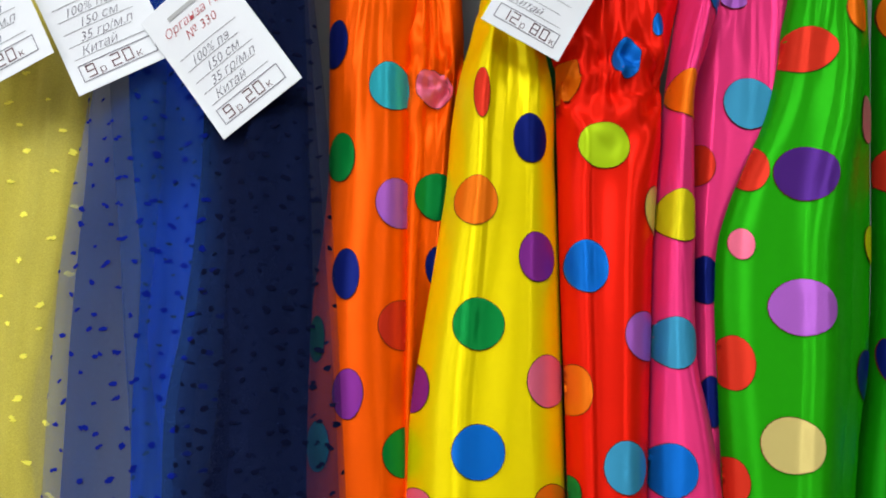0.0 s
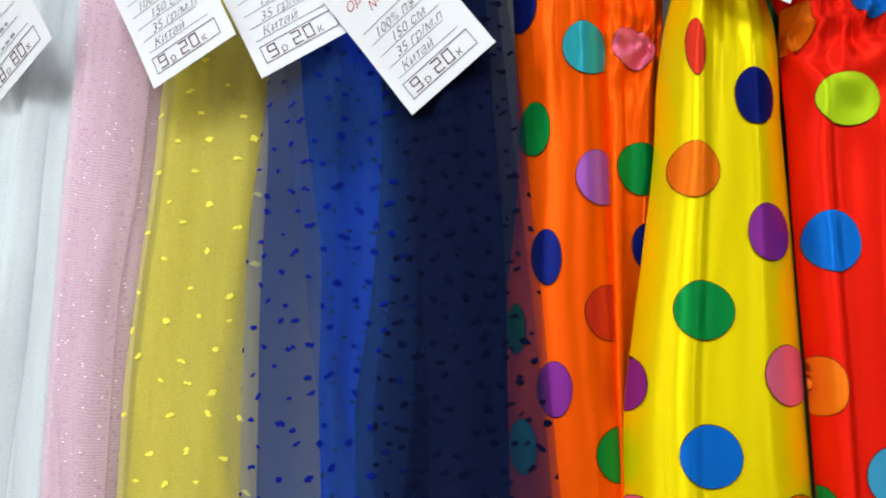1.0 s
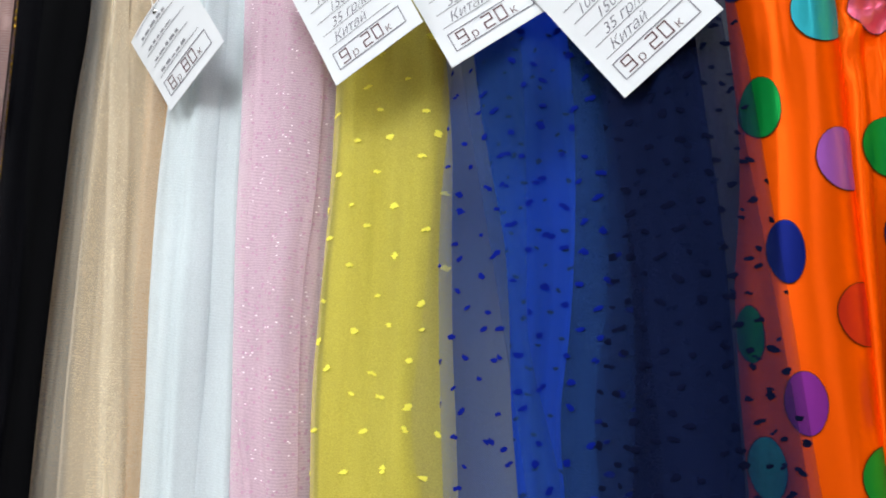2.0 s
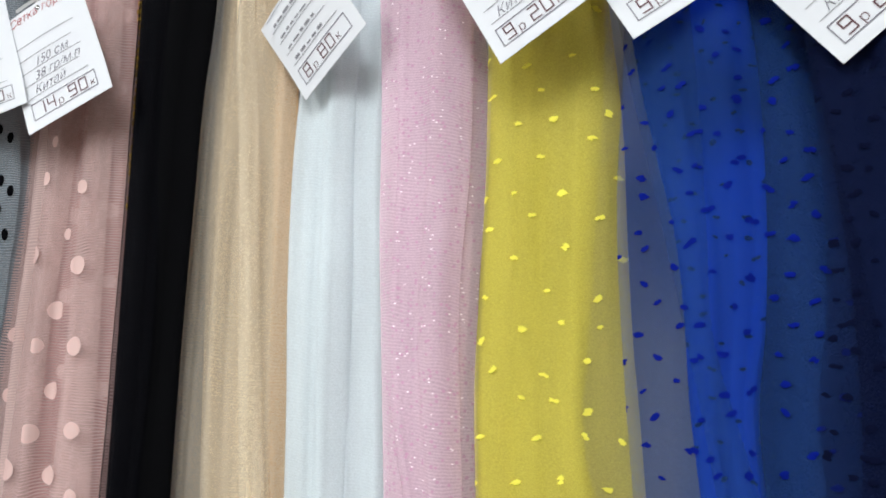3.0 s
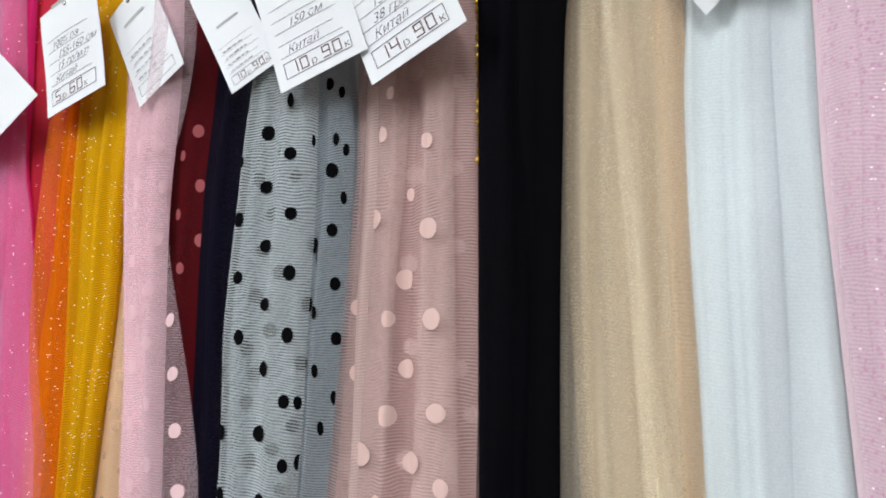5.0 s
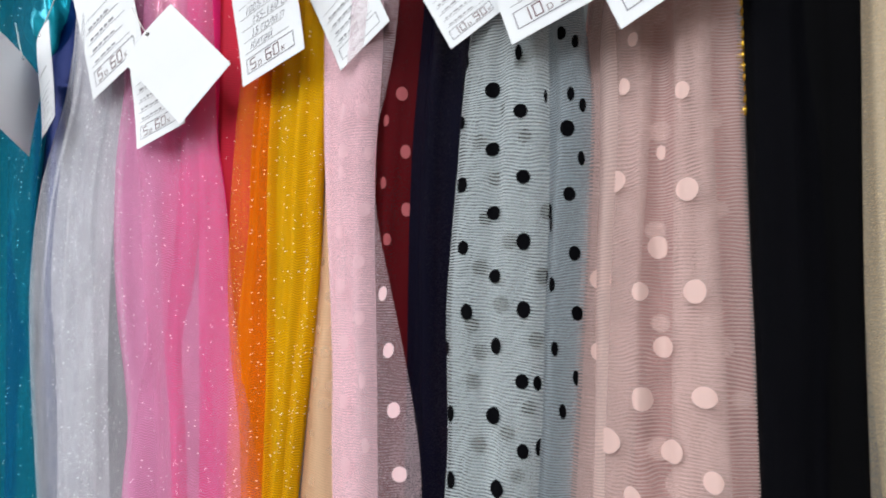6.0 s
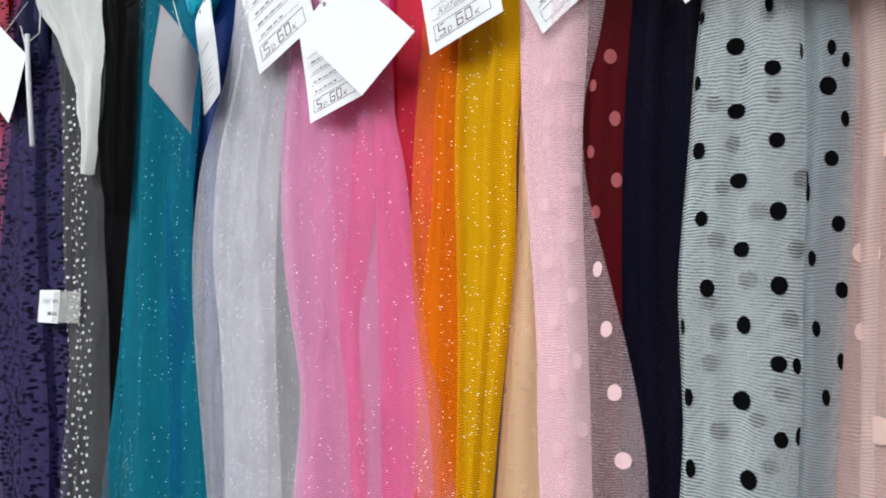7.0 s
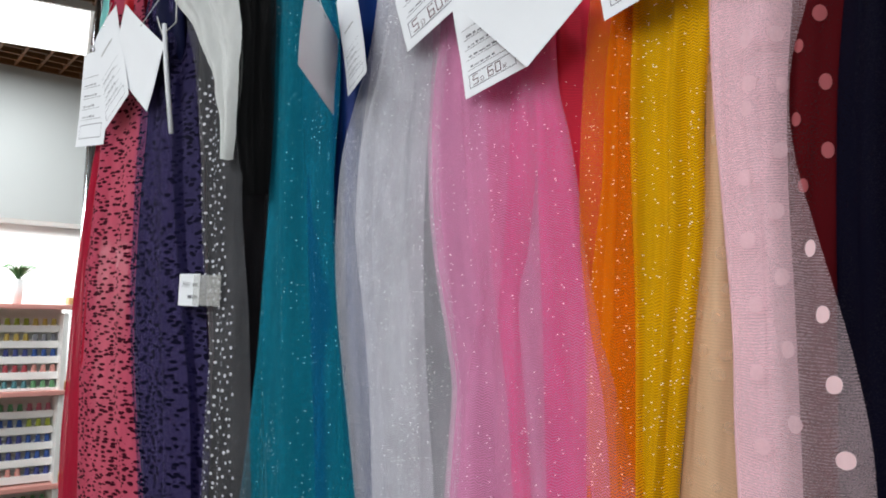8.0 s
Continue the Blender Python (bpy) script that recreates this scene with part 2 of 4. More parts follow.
class Cloth:
    """One gathered length of cloth: its two edges as height:place in millimetres, its bulge and its folds."""

    def __init__(self, left, right, off=0.0, bulge=0.03, folds=((3, 0.004),), seed=1, crumple=0.0, pinch=(), cols=52, hem=HEM, flat=0.6, crown=0.6):
        sides = [[tuple(float(v) / 1000 for v in w.split(":")) for w in text.split()] for text in (left, right)]
        mid, half = (sides[0][0][1] + sides[1][0][1]) / 2, (sides[1][0][1] - sides[0][0][1]) / 2
        for side, way in zip(sides, (-1, 1)):
            (z0, x0), (z1, x1) = side[-2:]
            fall = max(-0.25, min(0.25, (x1 - x0) / (z0 - z1)))
            side.insert(0, (max(TOP, side[0][0] + 0.05), mid + way * crown * half))
            side.append((HEM, x1 + 0.5 * fall * (z1 - HEM)))
        self.left, self.right = ([list(q) for q in zip(*side)] for side in sides)
        self.off, self.bulge, self.seed, self.crumple = off, bulge, seed, crumple
        rng = random.Random(seed)
        self.folds = [(n, a, rng.uniform(0, 6.28), rng.uniform(-3, 3)) for n, a in folds]
        self.pinch, self.cols, self.rows, self.hem, self.flat = pinch, cols, None, hem, flat

    def edges(self, z):
        return hermite(z, *self.left), hermite(z, *self.right)

    def shape(self, u, z, a, b):
        x = a + u * (b - a)
        swell = (max(0.0, 4 * u * (1 - u))) ** self.flat
        deep = 1.0 if z < 1.84 else max(0.35, 1 - (z - 1.84) * 2.5)
        y = row_y(x) + self.off + self.bulge * (1 - swell) * deep
        fade = math.sin(math.pi * u) ** 0.5 if 0 < u < 1 else 0
        w = 2.4 * noise.noise((u * 1.6 + 3.1 * self.seed, z * 1.3, self.seed))
        for n, amp, ph, drift in self.folds:
            s = math.sin(math.tau * n * u + ph + drift * z + w * (0.6 + 0.15 * n))
            y -= amp * fade * (1.5 * abs(s) ** 0.7 * (1 if s > 0 else -0.7))
        y += 0.004 * noise.noise((u * 3 + 5 * self.seed, z * 5, 0.3)) * fade
        if self.crumple:
            k = self.crumple * max(0.0, min(1.0, (z - 1.69) / 0.12))
            if k > 0:
                q = noise.noise((x * 26 + 3 * self.seed, z * 14 + x * 14, 2.0)) + 0.4 * noise.noise((x * 50, z * 20 - x * 34, self.seed))
                fan = math.atan2(x - 0.5 * (a + b), max(0.02, 2.02 - z))
                q += 1.4 * (0.5 - abs(noise.noise((fan * 22 + 7 * self.seed, z * 5, 4.0)))) - 0.5
                y += k * fade * q
        for px, pz, amp in self.pinch:
            dx, dz = x - px, z - pz
            r = math.hypot(dx, dz)
            y += amp * math.exp(-r / 0.05) * math.sin(9 * math.atan2(dz, dx) + 2) * min(1.0, r / 0.01) + 0.9 * amp * math.exp(-(r / 0.016) ** 2)
        return x, y

    def grid(self):
        """Rows of places from the top down, closest where the cloth is seen best."""
        if self.rows is None:
            self.zs = np.concatenate([np.linspace(TOP, 1.97, 12), np.linspace(1.96, 1.20, 94), np.linspace(1.16, 0.80, 8)])
            us = np.linspace(0, 1, self.cols + 1)
            rows = []
            for z in self.zs:
                a, b = self.edges(z)
                rows.append([self.shape(u, z, a, b) for u in us])
            self.rows = np.array(rows)
            step = np.hypot(np.diff(self.rows[:, :, 0], axis=1), np.diff(self.rows[:, :, 1], axis=1))
            self.run = np.concatenate([np.zeros((len(self.zs), 1)), np.cumsum(step, 1)], 1)
        return self.rows

    def u_of(self, x, z):
        a, b = self.edges(z)
        return (x - a) / (b - a)

    def point(self, u, z, lift=0.0):
        g = self.grid()
        u, z = min(1.0, max(0.0, u)), min(TOP, max(HEM, z))
        i = int(np.clip(len(self.zs) - np.searchsorted(self.zs[::-1], z) - 1, 0, len(self.zs) - 2))
        f = (self.zs[i] - z) / (self.zs[i] - self.zs[i + 1])
        j = min(int(u * self.cols), self.cols - 1)
        h = u * self.cols - j
        x, y = (1 - f) * ((1 - h) * g[i, j] + h * g[i, j + 1]) + f * ((1 - h) * g[i + 1, j] + h * g[i + 1, j + 1])
        return Vector((x, y - lift, z))

    def along(self, x, z, dx):
        """The share of the width that lies dx metres along the cloth from x."""
        self.grid()
        i = int(np.argmin(np.abs(self.zs - z)))
        us = np.linspace(0, 1, self.cols + 1)
        s = np.interp(self.u_of(x, z), us, self.run[i]) + dx
        return float(np.interp(s, self.run[i], us))

    def sheet(self):
        g = self.grid()
        nz, nu = int((self.zs >= self.hem).sum()), g.shape[1]
        verts = [(g[i, j, 0], g[i, j, 1], self.zs[i]) for i in range(nz) for j in range(nu)]
        faces = [(i * nu + j, (i + 1) * nu + j, (i + 1) * nu + j + 1, i * nu + j + 1) for i in range(nz - 1) for j in range(nu - 1)]
        me = bpy.data.meshes.new("cloth")
        me.from_pydata(verts, [], faces)
        return me

    def patch(self, x, z, rx, rz, lift, wob=0.0, sides=24, bent=False):
        """A round patch lying on the cloth; what would reach past an edge stops there."""
        bm = bmesh.new()
        rings = []
        for f in (0.17, 0.34, 0.5, 0.67, 0.84, 1.0):
            ring = []
            for k in range(sides):
                t = k * math.tau / sides
                g = f * (1 + wob * noise.noise((math.cos(t) + x * 90, math.sin(t) + z * 90, 1.0)))
                zz = z + g * rz * math.sin(t)
                dx = g * rx * math.cos(t)
                u = self.along(x, zz, dx) if bent else self.u_of(x + dx, zz)
                ring.append(bm.verts.new(self.point(u, zz, lift)))
            rings.append(ring)
        mid = bm.verts.new(self.point(self.u_of(x, z), z, lift))
        for k in range(sides):
            bm.faces.new((mid, rings[0][k], rings[0][(k + 1) % sides]))
        for r, q in zip(rings, rings[1:]):
            for k in range(sides):
                bm.faces.new((r[k], q[k], q[(k + 1) % sides], r[(k + 1) % sides]))
        return bm


def hang(label, category, cloth, mat, name="hanging_fabric", group="hanging fabrics"):
    thing = tagged(new(name), label, category, group)
    part("front_layer", cloth.sheet(), mat, thing)
    x = (cloth.left[1][0] + cloth.right[1][0]) / 2
    y = row_y(x)
    part("hook", tube(bmesh.new(), [(x, y, TOP - 0.05), (x, y - 0.002, TOP + 0.02), (x, y + 0.005, TOP + 0.048), (x, y + 0.02, TOP + 0.056), (x, y + 0.034, TOP + 0.045)], 0.0025, 6), STEEL, thing)
    return thing


def read(text):
    return [[float(v) if not v[0].isalpha() else v for v in w.split(",")] for w in text.split()]


def printed(thing, cloth, text):
    """Printed dots with a thin dark rim; text: x, z, half width, half height in mm and the colour."""
    for x, z, rx, rz, color in read(text):
        x, z, rx, rz = x / 1000, z / 1000, rx / 1000, rz / 1000
        rim = part("dot_rim", cloth.patch(x, z, rx + 0.0006, rz + 0.0006, 0.0012, 0.04), OUTLINE, thing)
        part("dot", cloth.patch(x, z, rx, rz, 0.0018, 0.04), DOT_MATS[color], thing)


def flocked(thing, cloth, text, mat):
    for x, z, rx, rz in read(text):
        part("dot", cloth.patch(x / 1000, z / 1000, rx / 1000, rz / 1000, 0.0010, 0.06, 16, True), mat, thing)


def tufts(thing, cloth, mat, step_x, step_z, size, seed, u0=0.0, u1=1.0, shape="tuft", z0=1.98, z1=1.18, lift=0.001):
    """Small woven tufts in staggered rows over a stretch of the cloth, in one mesh."""
    rng = random.Random(seed)
    bm = bmesh.new()
    z, odd = z0, 0
    while z > z1:
        a, b = cloth.edges(z)
        x = a + u0 * (b - a) + (0.5 * step_x if odd else 0.0)
        while x < a + u1 * (b - a):
            cx, cz = x + rng.uniform(-0.3, 0.3) * step_x, z + rng.uniform(-0.3, 0.3) * step_z
            turn, sc = rng.uniform(-0.6, 0.6), size * rng.uniform(0.75, 1.2)
            for k in range(1 if shape == "round" else 2):
                ox, oz = (0, 0) if shape == "round" else (rng.uniform(-0.6, 0.6) * sc, rng.uniform(-0.4, 0.4) * sc)
                pts = []
                for j in range(10 if shape == "round" else 6):
                    t = j * math.tau / (10 if shape == "round" else 6)
                    r = sc * (1 if shape == "round" else rng.uniform(0.45, 1.0))
                    dx, dz = r * math.cos(t), (1.0 if shape == "round" else 0.62) * r * math.sin(t)
                    zz = cz + oz + dz * math.cos(turn) + dx * math.sin(turn)
                    xx = cx + ox + dx * math.cos(turn) - dz * math.sin(turn)
                    pts.append(cloth.point(cloth.u_of(xx, zz), zz, lift + 0.0004 * k))
                if (pts[0] - pts[len(pts) // 2]).length > 0.0006:
                    bm.faces.new([bm.verts.new(p) for p in pts])
            x += step_x
        z -= step_z
        odd = 1 - odd
    return tagged(part("tuft_pattern" if shape == "tuft" else "dot_pattern", bm, mat, thing), kind="stuff")


# printed satins
c = Cloth("1879:426 1704:408 1606:398 1517:385 1443:369 1403:362", "1879:511 1704:488 1543:468 1403:451", 0.012, 0.03, ((1.3, 0.004),), 21, crumple=0.003, flat=0.72)
t = hang("bright green satin length with coloured dots, on the rail", "fabric", c, satin("satin_green_far", "149008", deep=0.85))
printed(t, c, "434,1851,9,24,orange 396,1522,7,20,navy 425,1697,21,24,red 403,1445,19,21,blue")
c = Cloth("1867:332 1832:323 1792:315 1741:299 1703:280 1665:262 1628:249 1582:243 1492:240 1406:238", "1867:407 1809:405 1697:394 1592:383 1517:373 1454:359 1406:351", -0.012, 0.032, ((1.15, 0.004),), 22, crumple=0.003, flat=0.72)
t = hang("bright green glossy satin printed with large coloured dots", "fabric", c, satin("satin_green", "22a008", deep=0.95))
printed(t, c, "335,1806,24,23,red 320,1685,25,25,violet 306,1566,27,24,lilac 288,1452,24,23,beige 380,1837,12,20,orange 387,1739,12,21,pink 387,1625,12,18,yellow 367,1509,13,22,navy 278,1697,15,24,red 264,1624,10,14,pink 250,1520,16,23,red 242,1422,13,19,red")
c = Cloth("1867:226 1792:212 1724:201 1644:191 1541:183 1406:173", "1867:266 1814:250 1780:237 1708:231 1633:227 1561:223 1517:223 1473:231 1406:238", -0.006, 0.026, ((0.8, 0.003),), 23, crumple=0.003, flat=0.72)
t = hang("hot pink glossy satin printed with coloured dots", "fabric", c, satin("satin_pink_front", "f23a80"))
printed(t, c, "224,1761,17,23,orange 210,1648,20,23,yellow 199,1537,20,22,sky 190,1431,21,22,blue 254,1853,10,10,blue")
rear = Cloth("1884:245 1735:236 1543:225 1402:214", "1884:357 1793:343 1706:320 1634:282 1543:270 1402:260", 0.02, 0.03, ((0.9, 0.005),), 29, crumple=0.002, flat=0.72)
part("rear_fold", rear.sheet(), bpy.data.materials["satin_pink_front"], t)
printed(t, rear, "289,1763,24,25,sky 240,1705,14,20,red 238,1595,12,22,navy 236,1487,10,22,navy 282,1867,13,7,lilac")
c = Cloth("1864:94 1823:98 1783:105 1722:105 1617:104 1469:105 1407:105", "1864:225 1823:216 1783:205 1722:200 1642:190 1541:182 1407:172", -0.016, 0.03, ((1.2, 0.004),), 24, crumple=0.0055, pinch=((0.205, 1.775, 0.010), (0.105, 1.765, 0.007), (0.150, 1.785, 0.006)), flat=0.72)
t = hang("scarlet red glossy satin printed with coloured dots", "fabric", c, satin("satin_red", "ea1c08"))
printed(t, c, "111,1775,13,19,orange 166,1791,12,18,blue 143,1710,23,21,lime 124,1602,18,23,blue 109,1497,15,21,orange 173,1542,20,21,lilac 193,1654,17,22,beige 150,1435,19,21,sky 197,1825,5,10,blue 106,1414,7,12,green")
c = Cloth("1867:37 1832:28 1792:17 1747:9 1681:3 1602:-9 1541:-19 1483:-28 1406:-31", "1867:82 1832:91 1792:101 1697:103 1618:104 1541:104 1468:104 1406:104", -0.012, 0.032, ((1.2, 0.004),), 25, crumple=0.003, pinch=((0.055, 1.86, 0.012),), flat=0.72)
t = hang("lemon yellow glossy satin printed with coloured dots", "fabric", c, satin("satin_yellow", "f4dc02"))
printed(t, c, "35,1759,7,24,red 78,1718,15,23,navy 29,1660,19,22,orange 82,1611,16,22,purple 30,1552,22,22,green 89,1504,18,22,pink -28,1499,16,21,purple 29,1447,22,22,blue 90,1407,15,13,orange -23,1405,13,11,pink")
c = Cloth("1871:-110 1755:-108 1683:-107 1630:-111 1583:-117 1517:-119 1405:-118", "1871:-23 1807:-31 1727:-32 1619:-32 1405:-30", 0.0, 0.028, ((0.8, 0.003),), 26, crumple=0.0015, flat=0.72)
t = hang("vivid orange glossy satin printed with coloured dots", "fabric", c, satin("satin_orange", "ff5c00"))
printed(t, c, "-101,1817,12,23,navy -93,1705,13,23,green -85,1597,12,22,navy -81,1494,13,21,purple -48,1774,20,23,cyan -41,1663,19,23,lilac -35,1553,21,22,red -31,1444,20,21,green -107,1450,11,21,cyan -111,1541,8,20,green")
rear = Cloth("1881:-48 1733:-46 1596:-44 1403:-42", "1881:19 1821:21 1762:15 1694:9 1622:1 1543:-5 1403:-12", 0.024, 0.022, ((1.2, 0.004),), 27, crumple=0.004, pinch=((0.012, 1.79, 0.010),), flat=0.72)
part("rear_fold", rear.sheet(), bpy.data.materials["satin_orange"], t)
printed(t, rear, "-8,1779,18,19,pink -5,1673,21,22,green -3,1608,13,19,navy")
c = Cloth("1909:70 1720:85 1546:87 1396:84", "1909:155 1720:143 1546:134 1396:129", 0.075, 0.02, ((1.2, 0.003),), 28)
hang("dark green satin length hung behind the bright ones", "fabric", c, satin("satin_dark_green", "12401c"))

# flocked organzas
SOFT = ((1.6, 0.003), (3.4, 0.001))
c = Cloth("1846:-212 1753:-206 1635:-203 1558:-208 1493:-218 1412:-217", "1846:-117 1738:-103 1635:-95 1563:-89 1493:-84 1412:-78", -0.032, 0.014, SOFT, 31)
t = hang("dark navy organza with small flocked tufts", "fabric", c, sheer("organza_navy", "152148", 0.46, glow=0.2, streak=0.45))
# Dense back layer in darker navy: the depth's darkness is put into its colour.
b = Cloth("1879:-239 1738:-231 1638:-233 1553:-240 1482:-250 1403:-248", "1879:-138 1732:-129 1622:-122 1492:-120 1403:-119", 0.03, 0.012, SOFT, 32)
part("back_layer", b.sheet(), sheer("organza_navy_dark_back", "060a26", 0.97, glow=0.15), t)
f = Cloth("1849:-210 1719:-200 1622:-189 1539:-180 1465:-176 1411:-176", "1849:-124 1714:-111 1612:-101 1539:-94 1493:-90 1411:-84", -0.022, 0.01, SOFT, 33)
part("middle_layer", f.sheet(), bpy.data.materials["organza_navy"], t)
TUFT_NAVY = plain("tuft_navy", "050a24", 0.9, spec=0.06)
tufts(t, c, TUFT_NAVY, 0.019, 0.016, 0.0037, 5)
tufts(t, f, TUFT_NAVY, 0.026, 0.022, 0.0030, 15)
c = Cloth("1768:-324 1708:-329 1661:-334 1600:-337 1540:-337 1474:-336 1409:-334", "1858:-204 1719:-197 1615:-191 1540:-190 1469:-193 1409:-199", -0.016, 0.02, SOFT, 34)
t = hang("royal blue sheer organza with flocked blue tufts", "fabric", c, sheer("organza_blue", "345eae", 0.32, glow=0.25))
b = Cloth("1903:-333 1807:-325 1752:-319 1687:-309 1629:-300 1567:-297 1492:-297 1397:-292", "1903:-224 1746:-217 1646:-216 1562:-228 1492:-243 1397:-242", 0.072, 0.012, SOFT, 35)
part("back_layer", b.sheet(), sheer("organza_blue_back", "0838c8", 0.96, glow=0.1), t)
f = Cloth("1814:-333 1708:-320 1624:-307 1544:-296 1467:-286 1401:-279", "1887:-279 1737:-274 1624:-275 1544:-276 1467:-261 1401:-246", 0.045, 0.012, SOFT, 36)
part("middle_layer", f.sheet(), sheer("organza_blue_mid", "3058a8", 0.30, glow=0.2), t)
tufts(t, c, plain("tuft_blue", "06187a", 0.9, spec=0.06), 0.024, 0.019, 0.0038, 6)
tufts(t, b, plain("tuft_blue_dark", "04104c", 0.9, spec=0.06), 0.024, 0.020, 0.0032, 16)
c = Cloth("1814:-434 1742:-437 1673:-440 1584:-447 1499:-453 1425:-453", "1793:-335 1702:-330 1618:-331 1537:-331 1476:-329 1431:-328", 0.008, 0.014, SOFT, 37)
t = hang("mustard yellow sheer organza with yellow tufts", "fabric", c, sheer("organza_yellow", "eee070", 0.52))
b = Cloth("1827:-436 1752:-441 1680:-444 1587:-452 1499:-457 1422:-458", "1807:-342 1760:-345 1678:-353 1616:-359 1540:-367 1478:-374 1438:-370 1426:-367", 0.035, 0.012, SOFT, 38)
part("back_layer", b.sheet(), sheer("organza_yellow_back", "ecdf4c", 0.90), t)
TUFT_YELLOW = plain("tuft_yellow", "f2e85c", 0.9, spec=0.06)
tufts(t, c, TUFT_YELLOW, 0.034, 0.027, 0.0041, 7)
tufts(t, b, TUFT_YELLOW, 0.030, 0.026, 0.0030, 17)

# plain nets
PLEAT = ((2.3, 0.004), (4.7, 0.0015))
c = Cloth("1843:-539 1764:-538 1639:-539 1544:-537 1420:-534", "1823:-444 1771:-438 1676:-442 1586:-451 1499:-455 1424:-455", 0.02, 0.014, ((1.7, 0.003), (3.7, 0.001)), 41)
t = hang("pale pink glitter net in soft folds", "fabric", c, sheer("net_pink_glitter", "fbe0ee", 0.58, 0.06, 0.0026, glitter=0.16, flecks="c49cb4", fleck_scale=230))
b = Cloth("1849:-544 1768:-542 1641:-544 1545:-542 1418:-539", "1830:-457 1778:-452 1680:-456 1587:-462 1499:-469 1421:-471", 0.034, 0.01, PLEAT, 42)
part("back_layer", b.sheet(), sheer("net_pink_back", "ffe2ec", 0.92), t)
f = Cloth("1831:-515 1681:-517 1543:-524 1478:-520 1423:-511", "1816:-447 1674:-453 1585:-463 1499:-464 1425:-463", 0.012, 0.008, ((1.3, 0.003),), 43)
part("fold", f.sheet(), bpy.data.materials["net_pink_glitter"], t)
c = Cloth("1869:-621 1802:-628 1714:-636 1599:-638 1499:-636 1413:-636", "1857:-567 1748:-570 1595:-573 1416:-576", 0.04, 0.01, ((0.8, 0.003), (2.5, 0.001)), 44)
t = hang("plain white soft net in straight folds", "fabric", c, sheer("net_white", "f2fbff", 0.90, 0.02))
b = Cloth("1865:-583 1700:-586 1547:-589 1414:-590", "1854:-533 1694:-539 1546:-540 1416:-537", 0.048, 0.01, ((0.9, 0.003),), 45)
part("fold", b.sheet(), bpy.data.materials["net_white"], t)
f = Cloth("1884:-640 1767:-645 1602:-648 1409:-646", "1862:-537 1698:-544 1546:-545 1414:-543", 0.062, 0.01, PLEAT, 46)
part("back_layer", f.sheet(), bpy.data.materials["net_white"], t)
c = Cloth("1891:-730 1802:-738 1716:-742 1605:-748 1500:-753 1408:-756", "1870:-633 1703:-634 1548:-634 1413:-634", 0.03, 0.018, ((2.0, 0.005), (4.3, 0.002)), 47)
t = hang("beige net hanging in narrow pleats", "fabric", c, sheer("net_beige", "f8ead4", 0.34, 0.03))
b = Cloth("1901:-733 1779:-738 1663:-741 1499:-739 1406:-736", "1881:-642 1709:-643 1549:-644 1410:-643", 0.056, 0.01, PLEAT, 48)
part("back_layer", b.sheet(), sheer("net_beige_back", "f8e2be", 0.90), t)
# One pleat paler, one darker: light and shade on the pleats put into colour.
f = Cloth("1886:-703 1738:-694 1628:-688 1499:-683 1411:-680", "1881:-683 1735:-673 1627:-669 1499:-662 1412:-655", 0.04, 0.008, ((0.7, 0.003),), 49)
part("fold", f.sheet(), sheer("net_beige_lit_fold", "fff0d2", 0.88), t)
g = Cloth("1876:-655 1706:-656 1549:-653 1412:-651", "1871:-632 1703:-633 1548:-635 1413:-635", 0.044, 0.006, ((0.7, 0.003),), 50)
part("fold", g.sheet(), sheer("net_beige_shaded_fold", "ecc498", 0.55), t)
c = Cloth("1895:-801 1775:-802 1661:-803 1552:-804 1475:-805 1409:-806", "1875:-710 1790:-720 1680:-726 1550:-732 1412:-736", 0.01, 0.014, ((1.5, 0.002),), 51)
t = hang("black dense fabric length, nearly plain", "fabric", c, plain("cloth_black", "070709", 0.95, 0.2, 30, spec=0.06))
f = Cloth("1884:-789 1768:-792 1657:-793 1552:-796 1476:-797 1412:-799", "1876:-752 1707:-752 1550:-751 1414:-757", 0.0, 0.008, ((1.5, 0.002),), 52)
part("front_edge", f.sheet(), sheer("net_black_edge", "0a0a10", 0.6, glow=0.1), t)

# dotted nets
c = Cloth("1830:-921 1789:-928 1725:-931 1633:-938 1563:-944 1475:-952 1388:-961", "1797:-802 1749:-802 1656:-803 1566:-803 1480:-802 1405:-800", 0.006, 0.014, ((2.6, 0.004), (5.3, 0.002)), 53)
t = hang("dusty pink net with pale pink dots, pleated", "fabric", c, sheer("net_dusty", "f0d0cc", 0.38, 0.24, 0.0027, slope=0.04))
b = Cloth("1841:-931 1798:-939 1732:-942 1637:-948 1565:-954 1474:-962 1384:-970", "1808:-811 1758:-811 1661:-812 1568:-811 1479:-811 1401:-808", 0.03, 0.01, PLEAT, 54)
part("back_layer", b.sheet(), sheer("net_dusty_back", "d4a4a0", 0.86, 0.06, 0.0030), t)
f = Cloth("1830:-917 1778:-926 1643:-933 1475:-948 1388:-956", "1817:-869 1756:-872 1666:-878 1570:-888 1477:-893 1394:-900", 0.014, 0.007, ((0.7, 0.003),), 55)
part("fold", f.sheet(), sheer("net_dusty_fold", "f0d4ce", 0.72, 0.14, 0.0026, slope=-0.06), t)
g = Cloth("1812:-853 1712:-855 1616:-859 1523:-863 1397:-868", "1803:-823 1706:-826 1590:-825 1479:-824 1402:-823", 0.012, 0.008, ((0.7, 0.003),), 56)
part("fold", g.sheet(), bpy.data.materials["net_dusty_fold"], t)
DOT_DUSTY = plain("dot_dusty", "d8b8b2", 0.9, 0.04, spec=0.06)
